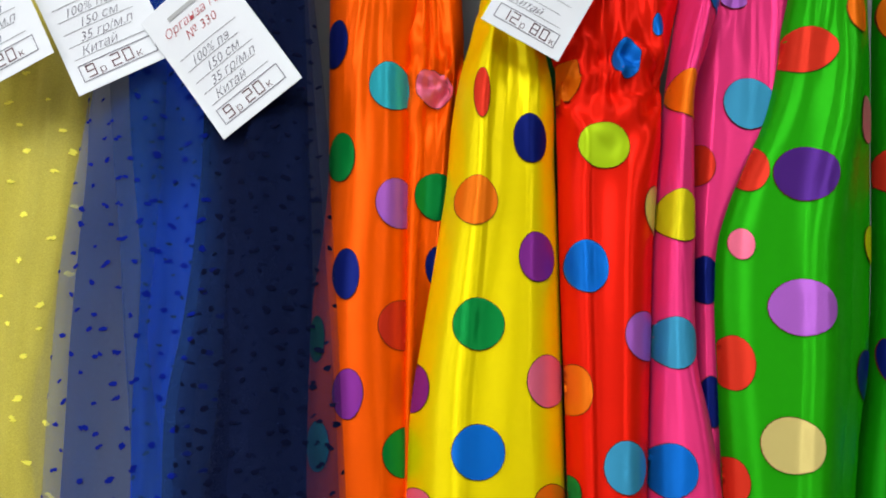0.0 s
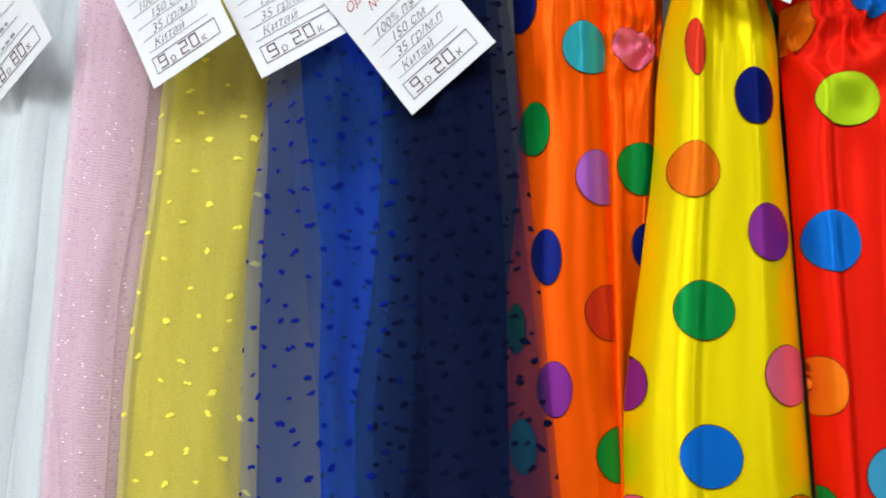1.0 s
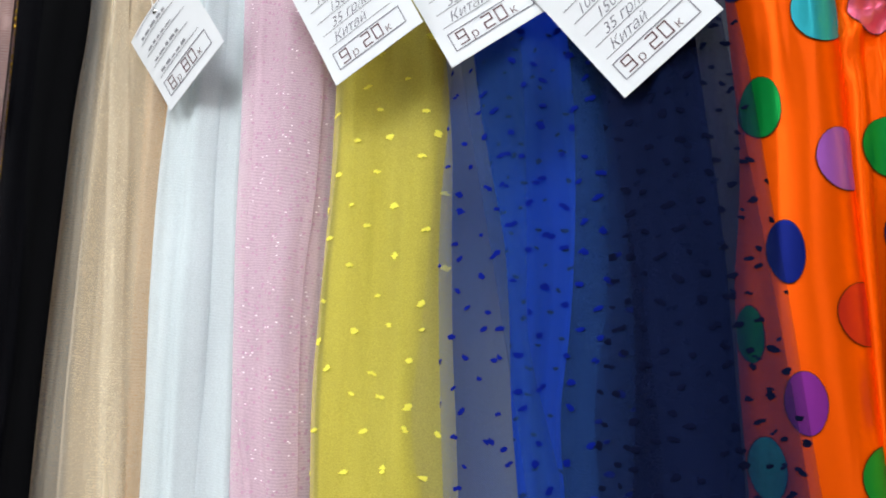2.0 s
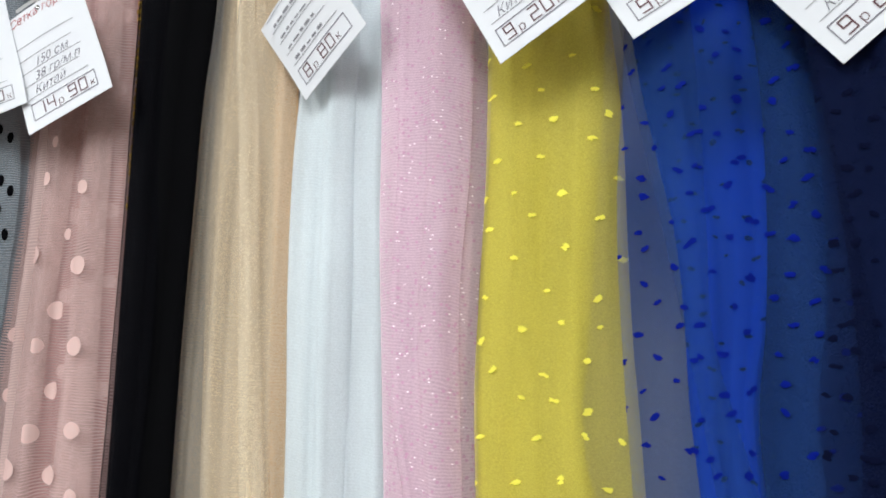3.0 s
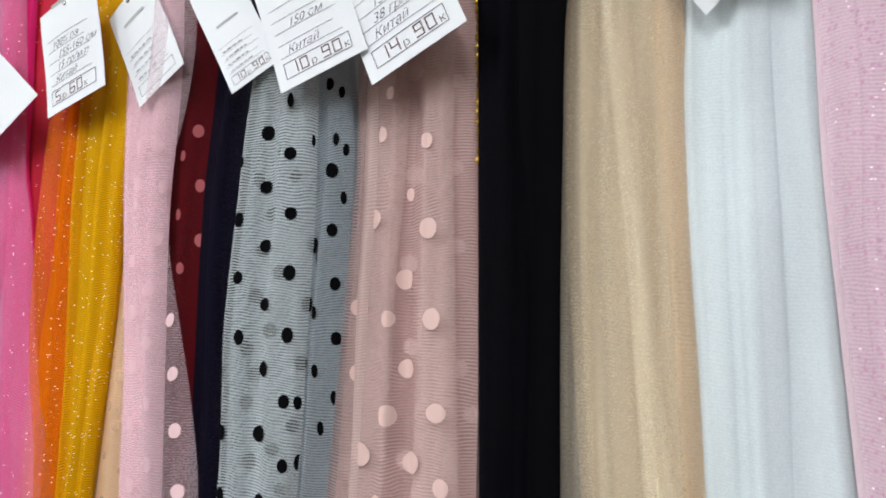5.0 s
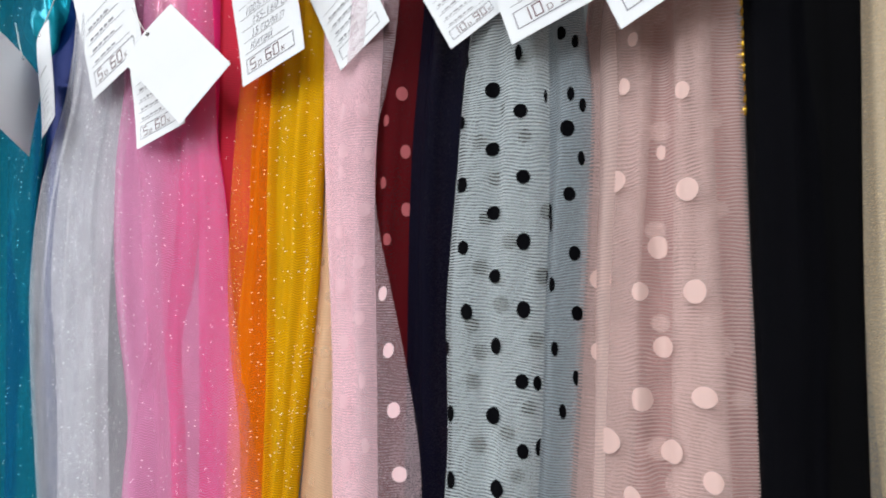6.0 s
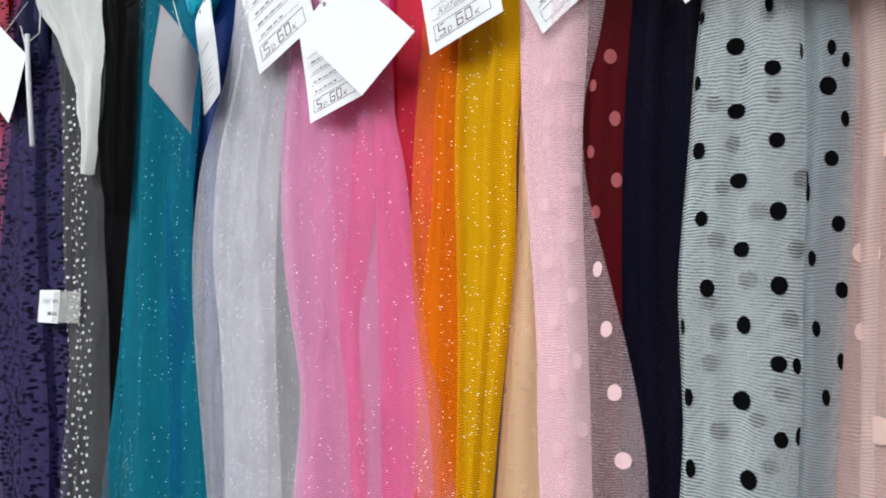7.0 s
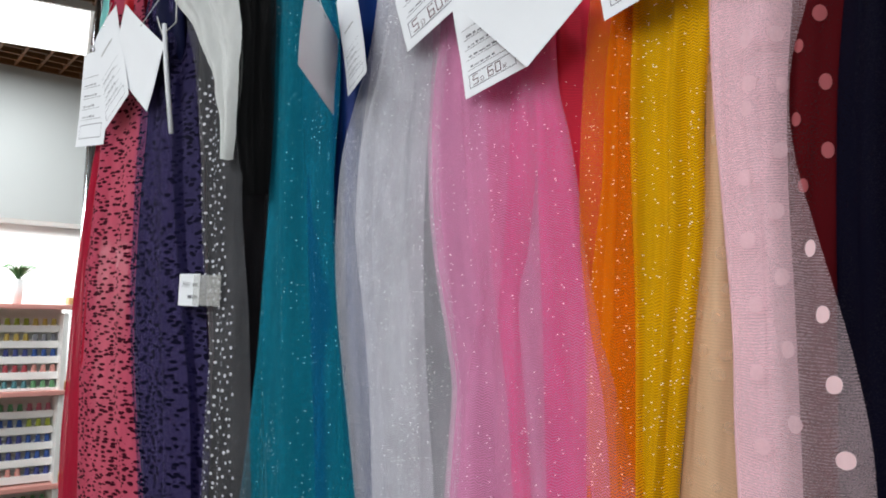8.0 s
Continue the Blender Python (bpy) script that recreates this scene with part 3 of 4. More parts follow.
flocked(t, c, "-901,1639,11,9 -842,1625,9,9 -868,1583,9,9 -917,1561,10,9 -879,1549,8,7 -839,1548,9,9 -866,1507,9,8 -880,1468,10,9 -835,1471,10,8 -913,1434,12,10 -862,1430,10,9 -891,1715,6,7 -843,1702,6,7 -864,1658,4,6 -903,1762,6,7 -881,1752,5,6 -922,1503,5,7 -831,1412,8,8 -891,1395,10,8", DOT_DUSTY)
tufts(t, b, DOT_DUSTY, 0.05, 0.042, 0.0085, 18, shape="round")
c = Cloth("1790:-1017 1727:-1026 1654:-1033 1587:-1040 1540:-1044 1479:-1043 1419:-1042 1373:-1045", "1771:-945 1702:-945 1612:-947 1525:-952 1461:-954 1384:-960", -0.03, 0.014, ((1.1, 0.003), (3.2, 0.0015)), 57)
t = hang("white net with round black flocked dots", "fabric", c, sheer("net_white_dots", "f2fafc", 0.32, 0.28, 0.0027, slope=0.08))
# Deeper layers are greyed: the shade on the net's right part in their colour.
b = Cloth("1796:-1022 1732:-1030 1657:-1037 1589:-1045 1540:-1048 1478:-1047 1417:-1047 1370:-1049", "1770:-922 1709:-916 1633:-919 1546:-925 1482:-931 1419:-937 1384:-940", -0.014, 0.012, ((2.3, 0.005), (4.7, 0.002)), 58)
part("middle_layer", b.sheet(), sheer("net_white_dots_shaded_mid", "bcc8d0", 0.42, 0.2, 0.0023, slope=-0.07), t)
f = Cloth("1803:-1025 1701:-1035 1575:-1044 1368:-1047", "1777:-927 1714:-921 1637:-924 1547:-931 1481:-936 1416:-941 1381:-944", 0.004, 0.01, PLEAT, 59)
part("back_layer", f.sheet(), sheer("net_white_dots_shaded_back", "98a2aa", 0.6, 0.15, 0.0028, slope=0.1), t)
BLACK_DOT = plain("dot_black", "050508", 0.95, 0.05, spec=0.06)
flocked(t, c, "-990,1722,7,7 -963,1699,6,6 -991,1671,7,6 -962,1644,6,6 -1019,1643,5,7 -991,1617,7,6 -963,1591,6,7 -1018,1589,5,6 -990,1564,7,6 -1015,1535,6,7 -964,1536,6,7 -990,1507,6,7 -966,1479,6,6 -955,1478,4,6 -993,1451,7,7 -1032,1451,4,7 -966,1425,5,6 -955,1428,5,7 -989,1394,7,7 -1031,1397,4,7 -1016,1752,4,6 -1020,1698,4,6 -1036,1505,3,6 -964,1749,3,7 -946,1711,2,6", BLACK_DOT)
flocked(t, b, "-935,1765,4,6 -925,1757,3,6 -928,1712,3,6 -920,1702,3,6 -922,1658,3,6 -931,1629,5,6 -929,1581,5,6 -945,1556,3,6 -929,1533,5,6 -944,1505,3,6 -932,1482,3,6 -941,1456,3,6 -948,1606,3,7", BLACK_DOT)
flocked(t, b, "-1001,1650,7,7 -969,1747,6,7 -966,1681,6,6 -931,1683,6,7 -1016,1574,7,7 -980,1593,7,7 -958,1564,6,7 -988,1541,7,7 -1023,1525,7,7 -964,1512,6,7 -1016,1502,7,7 -970,1457,6,6 -1022,1477,7,7 -1017,1425,7,7 -953,1617,6,7 -990,1709,7,7 -1011,1616,6,6 -985,1437,6,6 -979,1403,6,6 -1014,1684,7,7", BLACK_DOT)
c = Cloth("1819:-1092 1765:-1097 1711:-1102 1605:-1106 1501:-1107 1360:-1108", "1800:-1018 1698:-1025 1599:-1031 1502:-1035 1369:-1037", 0.002, 0.008, ((2, 0.003),), 60)
t = hang("dark midnight navy net length", "fabric", c, sheer("net_midnight", "070618", 0.97, glow=0.1))
c = Cloth("1784:-1174 1680:-1172 1554:-1171 1434:-1158 1350:-1150", "1760:-1092 1690:-1097 1602:-1103 1538:-1109 1438:-1110 1358:-1110", 0.012, 0.012, ((1.4, 0.003),), 61)
t = hang("burgundy net with small pale dots", "fabric", c, sheer("net_burgundy", "580c14", 0.95, glow=0.15))
flocked(t, c, "-1116,1752,6,7 -1114,1694,5,7 -1114,1637,5,7 -1134,1664,4,6 -1131,1726,4,6 -1130,1608,4,6", plain("dot_burgundy", "a85a5e", 0.9, spec=0.06))
c = Cloth("1782:-1199 1703:-1196 1626:-1190 1552:-1184 1480:-1180 1410:-1179 1350:-1175", "1758:-1118 1714:-1130 1667:-1133 1619:-1127 1572:-1115 1527:-1103 1484:-1092 1442:-1083 1402:-1077 1369:-1075", -0.02, 0.012, ((1.2, 0.003), (2.7, 0.001)), 62)
t = hang("light pink net with pale dots and a sheer edge", "fabric", c, sheer("net_light_pink", "fadce4", 0.30, 0.07, 0.0024, slope=0.05))
b = Cloth("1786:-1205 1706:-1202 1628:-1196 1553:-1190 1480:-1185 1409:-1184 1348:-1181", "1765:-1133 1693:-1138 1598:-1138 1528:-1135 1437:-1132 1357:-1130", -0.012, 0.012, ((1.5, 0.003),), 63)
part("back_layer", b.sheet(), sheer("net_light_pink_back", "ffd2de", 0.96), t)
DOT_PINK = plain("dot_pink", "f0ccd0", 0.9, 0.04, spec=0.06)
flocked(t, c, "-1116,1554,4,7 -1107,1502,5,7 -1099,1449,6,7 -1092,1394,7,7", DOT_PINK)
flocked(t, c, "-1161,1733,8,8 -1158,1693,7,7 -1161,1672,6,7 -1137,1635,6,7 -1137,1584,6,7 -1132,1531,6,7 -1129,1474,6,7 -1125,1417,7,7 -1164,1615,7,7 -1163,1562,7,7 -1156,1509,6,7 -1156,1454,6,7 -1152,1396,7,7 -1138,1732,6,7 -1136,1690,5,7", sheer("dot_pink_soft", "fdd8e0", 0.5))
c = Cloth("1793:-1216 1713:-1217 1607:-1220 1529:-1226 1427:-1235 1334:-1243", "1782:-1175 1628:-1176 1480:-1175 1347:-1174", 0.006, 0.01, ((1.5, 0.002),), 64)
t = hang("peach net with pale dots", "fabric", c, sheer("net_peach", "f8cca4", 0.9, 0.06))
tufts(t, c, sheer("dot_peach", "fcdcbc", 0.35), 0.028, 0.03, 0.0052, 10, shape="round")

# glitter nets
c = Cloth("1812:-1287 1697:-1290 1585:-1287 1476:-1283 1328:-1279", "1789:-1208 1684:-1215 1580:-1216 1499:-1223 1402:-1234 1335:-1241", -0.004, 0.012, ((1.5, 0.004), (3.3, 0.0015)), 65)
t = hang("golden yellow glitter net", "fabric", c, sheer("net_gold", "f8c010", 0.58, 0.24, 0.0026, slope=0.6, zig=True, glitter=0.5))
b = Cloth("1815:-1289 1699:-1292 1586:-1289 1476:-1285 1326:-1281", "1794:-1215 1687:-1222 1581:-1224 1498:-1231 1400:-1242 1332:-1249", 0.008, 0.01, PLEAT, 66)
part("back_layer", b.sheet(), sheer("net_gold_back", "f0bc04", 0.92), t)
f = Cloth("1793:-1232 1686:-1233 1580:-1232 1498:-1238 1401:-1246 1334:-1250", "1785:-1201 1681:-1209 1579:-1210 1499:-1218 1403:-1228 1337:-1234", -0.006, 0.006, ((0.8, 0.002),), 67)
part("fold", f.sheet(), bpy.data.materials["net_gold"], t)
c = Cloth("1822:-1332 1734:-1339 1646:-1342 1576:-1341 1496:-1334 1319:-1329", "1805:-1273 1693:-1277 1583:-1276 1476:-1274 1331:-1268", -0.01, 0.01, ((1.4, 0.003),), 68)
t = hang("orange glitter net in narrow pleats", "fabric", c, sheer("net_orange", "ff8c18", 0.42, 0.2, 0.0026, slope=0.6, zig=True, glitter=0.4))
b = Cloth("1820:-1311 1733:-1320 1628:-1323 1542:-1334 1473:-1337 1317:-1334", "1810:-1278 1697:-1283 1585:-1282 1476:-1279 1328:-1274", 0.004, 0.008, PLEAT, 69)
part("back_layer", b.sheet(), sheer("net_orange_back", "ff8c08", 0.9), t)
f = Cloth("1814:-1302 1698:-1305 1585:-1305 1475:-1307 1324:-1305", "1807:-1276 1694:-1280 1584:-1279 1476:-1276 1330:-1271", -0.004, 0.006, ((0.8, 0.002),), 70)
part("fold", f.sheet(), bpy.data.materials["net_orange"], t)
c = Cloth("1862:-1437 1726:-1430 1564:-1423 1300:-1410", "1826:-1311 1735:-1311 1646:-1310 1531:-1309 1419:-1305 1320:-1302", 0.022, 0.01, ((1.5, 0.004), (3.3, 0.002)), 71)
t = hang("coral red glitter net", "fabric", c, sheer("net_coral", "f23c56", 0.94, 0.06, glitter=0.2))
c = Cloth("1841:-1549 1742:-1559 1671:-1557 1601:-1550 1532:-1537 1465:-1518 1414:-1507 1349:-1511 1283:-1517", "1772:-1373 1740:-1370 1683:-1355 1622:-1343 1558:-1334 1518:-1325 1463:-1311 1421:-1297 1370:-1284 1331:-1270", -0.012, 0.012, ((2.1, 0.006), (4.3, 0.002)), 72)
t = hang("bright pink glitter net in loose folds", "fabric", c, sheer("net_hot_pink", "f8a8d4", 0.40, 0.16, 0.0026, slope=0.6, zig=True, glitter=0.28))
b = Cloth("1870:-1487 1765:-1482 1630:-1474 1519:-1462 1407:-1441 1299:-1429", "1845:-1399 1749:-1403 1643:-1409 1550:-1419 1469:-1422 1303:-1408", 0.004, 0.008, ((1.3, 0.004),), 73)
part("back_fold", b.sheet(), sheer("net_hot_pink_back", "ff3c98", 0.8), t)
f = Cloth("1849:-1414 1750:-1409 1642:-1404 1495:-1395 1307:-1387", "1801:-1382 1744:-1380 1686:-1366 1625:-1355 1559:-1346 1519:-1338 1463:-1325 1419:-1312 1367:-1299 1326:-1286", 0.002, 0.008, ((1.3, 0.004),), 74)
part("back_fold", f.sheet(), bpy.data.materials["net_hot_pink_back"], t)
g = Cloth("1857:-1590 1752:-1592 1677:-1587 1604:-1580 1533:-1565 1464:-1547 1411:-1536 1344:-1539 1276:-1544", "1851:-1410 1656:-1407 1531:-1389 1414:-1366 1314:-1344", 0.012, 0.008, PLEAT, 75)
part("back_layer", g.sheet(), sheer("net_pink_lining", "f0a4cc", 0.80), t)
k = Cloth("1770:-1515 1665:-1502 1564:-1488 1518:-1476 1454:-1484 1389:-1496 1287:-1499", "1754:-1436 1657:-1438 1562:-1444 1493:-1450 1406:-1454 1297:-1445", -0.004, 0.006, ((0.8, 0.004),), 76)
part("fold", k.sheet(), bpy.data.materials["net_hot_pink"], t)
c = Cloth("1830:-1693 1778:-1717 1725:-1737 1653:-1748 1573:-1749 1487:-1738 1418:-1724 1344:-1707 1251:-1686", "1796:-1540 1705:-1548 1600:-1540 1518:-1523 1440:-1507 1363:-1501 1286:-1503", -0.016, 0.018, ((1.6, 0.005), (3.4, 0.002)), 77)
t = hang("silvery white glitter net, sheer and full", "fabric", c, sheer("net_silver", "f4f4fc", 0.36, 0.42, 0.0027, slope=0.7, zig=True, glitter=0.6))
b = Cloth("1835:-1702 1757:-1716 1677:-1724 1597:-1723 1495:-1701 1383:-1683 1252:-1670", "1809:-1583 1677:-1589 1569:-1589 1462:-1582 1273:-1559", 0.006, 0.012, PLEAT, 78)
part("back_layer", b.sheet(), sheer("net_silver_back", "e2e0ea", 0.72, 0.1), t)
f = Cloth("1819:-1645 1699:-1665 1570:-1667 1459:-1652 1264:-1618", "1808:-1596 1693:-1612 1568:-1601 1463:-1581 1274:-1563", -0.006, 0.008, ((0.8, 0.004),), 79)
part("fold", f.sheet(), bpy.data.materials["net_silver"], t)
c = Cloth("1986:-1858 1800:-1846 1579:-1824 1229:-1775", "1937:-1688 1774:-1692 1574:-1694 1249:-1667", 0.03, 0.012, ((1.5, 0.004),), 80)
t = hang("cobalt blue satin length", "fabric", c, satin("satin_cobalt", "0a2c6c", deep=0.6))
c = Cloth("2006:-1955 1814:-1953 1673:-1946 1536:-1951 1428:-1955 1311:-1970 1191:-1989", "1955:-1778 1783:-1773 1699:-1778 1575:-1768 1455:-1750 1341:-1724 1246:-1703", -0.002, 0.018, ((1.6, 0.007), (3.4, 0.002)), 81)
t = hang("teal glitter net in deep folds", "fabric", c, sheer("net_teal", "148098", 0.62, 0.04, glitter=0.22))
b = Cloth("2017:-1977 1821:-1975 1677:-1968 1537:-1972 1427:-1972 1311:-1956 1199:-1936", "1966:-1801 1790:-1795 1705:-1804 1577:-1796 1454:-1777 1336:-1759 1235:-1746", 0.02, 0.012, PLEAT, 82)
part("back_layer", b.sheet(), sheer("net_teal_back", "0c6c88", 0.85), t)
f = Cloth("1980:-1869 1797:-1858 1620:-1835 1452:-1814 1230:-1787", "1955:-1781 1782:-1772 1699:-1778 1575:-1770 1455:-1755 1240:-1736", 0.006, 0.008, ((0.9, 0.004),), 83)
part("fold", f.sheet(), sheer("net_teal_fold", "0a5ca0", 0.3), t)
c = Cloth("1927:-2105 1793:-2108 1702:-2122 1539:-2114 1343:-2086 1175:-2060", "2019:-1981 1821:-1975 1677:-1968 1537:-1972 1427:-1969 1196:-1952", 0.022, 0.012, ((1.5, 0.005), (4.1, 0.002)), 84)
t = hang("black sheer net length, bunched at its top", "fabric", c, sheer("net_black_sheer", "121214", 0.66, 0.05, glow=0.1, streak=0.9))
b = Cloth("2027:-2045 1942:-2026 1872:-2023 1785:-2026 1724:-2002 1673:-1966 1634:-1936", "1991:-1920 1879:-1920 1768:-1919 1714:-1921 1669:-1924 1629:-1924", -0.012, 0.012, ((2.5, 0.005), (5.1, 0.003)), 85, crumple=0.004, hem=1.67)
part("gathered_top", b.sheet(), sheer("net_black_bunch", "060607", 0.82, glow=0.05, streak=0.8), t)
c = Cloth("2027:-2235 1966:-2209 1852:-2183 1743:-2154 1588:-2131 1440:-2093 1296:-2093 1172:-2095", "1962:-2020 1823:-2015 1698:-2017 1481:-1976 1201:-1944", -0.008, 0.014, ((1.5, 0.004), (3, 0.002)), 86)
t = hang("grey sheer net with small white dots", "fabric", c, sheer("net_grey", "747478", 0.42, streak=0.5))
# Near-black sheet puts the darkness behind the grey net into colour.
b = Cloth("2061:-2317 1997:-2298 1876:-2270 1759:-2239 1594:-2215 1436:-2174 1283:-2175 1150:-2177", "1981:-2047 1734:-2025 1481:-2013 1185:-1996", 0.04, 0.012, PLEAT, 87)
part("back_layer", b.sheet(), sheer("net_grey_dark_backing", "1a1a20", 0.9), t)
tufts(t, c, plain("dot_white", "c4c4ca", 0.9, 0.03, spec=0.06), 0.0165, 0.0135, 0.0025, 11, u1=0.8, shape="round", z0=1.9)
c = Cloth("2084:-2259 2013:-2178 1966:-2143 1881:-2081 1795:-2047 1742:-2027", "2014:-2015 1961:-2001 1883:-1995 1808:-2004 1733:-2015", -0.022, 0.008, ((1.7, 0.006), (3.6, 0.003)), 88, crumple=0.008, hem=1.735, crown=1.2)
t = hang("white crumpled net end with a frayed edge", "fabric", c, sheer("net_white_end", "f4f6f4", 0.86))
c = Cloth("2094:-2435 1960:-2444 1828:-2459 1659:-2457 1517:-2453 1368:-2423 1207:-2373 1122:-2353", "2034:-2211 1935:-2209 1802:-2194 1693:-2167 1589:-2151 1439:-2123 1295:-2099 1171:-2095", -0.004, 0.018, ((1.6, 0.006), (4.2, 0.002)), 89)
t = hang("navy violet net printed with small dark dashes", "fabric", c, animal("net_navy_print", "5c5488", "0a0820", 0.42))
# Back and fold are coloured far darker than the printed ground.
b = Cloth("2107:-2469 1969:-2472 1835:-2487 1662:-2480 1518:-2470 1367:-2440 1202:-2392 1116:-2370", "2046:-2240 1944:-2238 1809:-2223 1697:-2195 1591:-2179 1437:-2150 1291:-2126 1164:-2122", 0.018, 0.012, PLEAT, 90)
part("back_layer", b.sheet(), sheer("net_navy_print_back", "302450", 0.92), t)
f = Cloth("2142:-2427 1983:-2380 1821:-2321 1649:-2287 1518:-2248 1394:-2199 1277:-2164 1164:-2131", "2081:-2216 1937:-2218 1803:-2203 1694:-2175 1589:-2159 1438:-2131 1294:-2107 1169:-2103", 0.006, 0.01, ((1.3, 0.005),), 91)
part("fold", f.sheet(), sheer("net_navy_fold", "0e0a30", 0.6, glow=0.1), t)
c = Cloth("1960:-2650 1882:-2660 1791:-2672 1673:-2685 1517:-2692 1287:-2678 1066:-2651", "1963:-2403 1857:-2416 1763:-2424 1599:-2428 1426:-2416 1261:-2376 1127:-2331", -0.01, 0.018, ((1.6, 0.006), (4, 0.002)), 92)
t = hang("rose red net printed with small dark dashes", "fabric", c, animal("net_red_print", "f06c8a", "3a0c1c", 0.55))
b = Cloth("1970:-2684 1890:-2695 1797:-2707 1677:-2721 1517:-2727 1283:-2713 1057:-2686", "1973:-2437 1865:-2449 1769:-2458 1601:-2462 1424:-2450 1256:-2409 1118:-2363", 0.012, 0.012, PLEAT, 93)
part("back_layer", b.sheet(), sheer("net_red_print_back", "e86880", 0.92), t)
c = Cloth("1909:-2657 1806:-2687 1728:-2708 1570:-2743 1384:-2762 1199:-2775 1043:-2770", "1891:-2549 1794:-2580 1669:-2617 1517:-2630 1292:-2624 1073:-2611", -0.002, 0.012, ((1.5, 0.004),), 94)
t = hang("crimson red plain net length", "fabric", c, sheer("net_crimson", "b01838", 0.88))

# a strip of gold trim hung behind the black length
bm = bmesh.new()
for k in range(36):
    z = 1.98 - 0.0085 * k
    for side in (-1, 1):
        bmesh.ops.create_uvsphere(bm, u_segments=8, v_segments=5, radius=0.0042, matrix=pose(-0.797 + 0.0042 * side + 0.002 * math.sin(k), 0.662, z) @ Matrix.Diagonal((1, 0.6, 1, 1)))
tube(bm, [(-0.797, 0.666, 2.24), (-0.797, 0.666, 1.68)], 0.002, 6)
trim = tagged(part("beaded_trim", bm, plain("gold_beads", "b8902c", 0.3, 0.3, 200, metal=0.9)), "gold beaded trim strip hung beside the black fabric", "trim")

# ---- price tags ----
TEXTS = {}
# block digits drawn with seven strokes: a top, b and c right, d foot, e and f left, g middle
STROKES = {"a": (0, 1, 1, 1), "b": (1, 1, 0.5, 1), "c": (1, 1, 0, 0.5), "d": (0, 1, 0, 0), "e": (0, 0, 0, 0.5), "f": (0, 0, 0.5, 1), "g": (0, 1, 0.5, 0.5)}
SEGMENTS = {"0": "abcdef", "1": "bc", "2": "abged", "4": "fgbc", "5": "afgcd", "6": "afgedc", "8": "abcdefg", "9": "abcdfg"}


def letters(text, size, shear=0.0):
    """A flat mesh of built-in lettering, its lower left corner at the origin, in x and z."""
    key = (text, size, shear)
    if key not in TEXTS:
        cu = bpy.data.curves.new("lettering", "FONT")
        cu.body, cu.size, cu.shear, cu.resolution_u, cu.offset = text, size, shear, 2, -0.012 * size
        ob = new("lettering", cu)
        me = bpy.data.meshes.new_from_object(ob.evaluated_get(bpy.context.evaluated_depsgraph_get()))
        bpy.data.objects.remove(ob)
        me.transform(pose(0, 0, 0, 90, 0, 0))
        TEXTS[key] = me
    return TEXTS[key].copy()


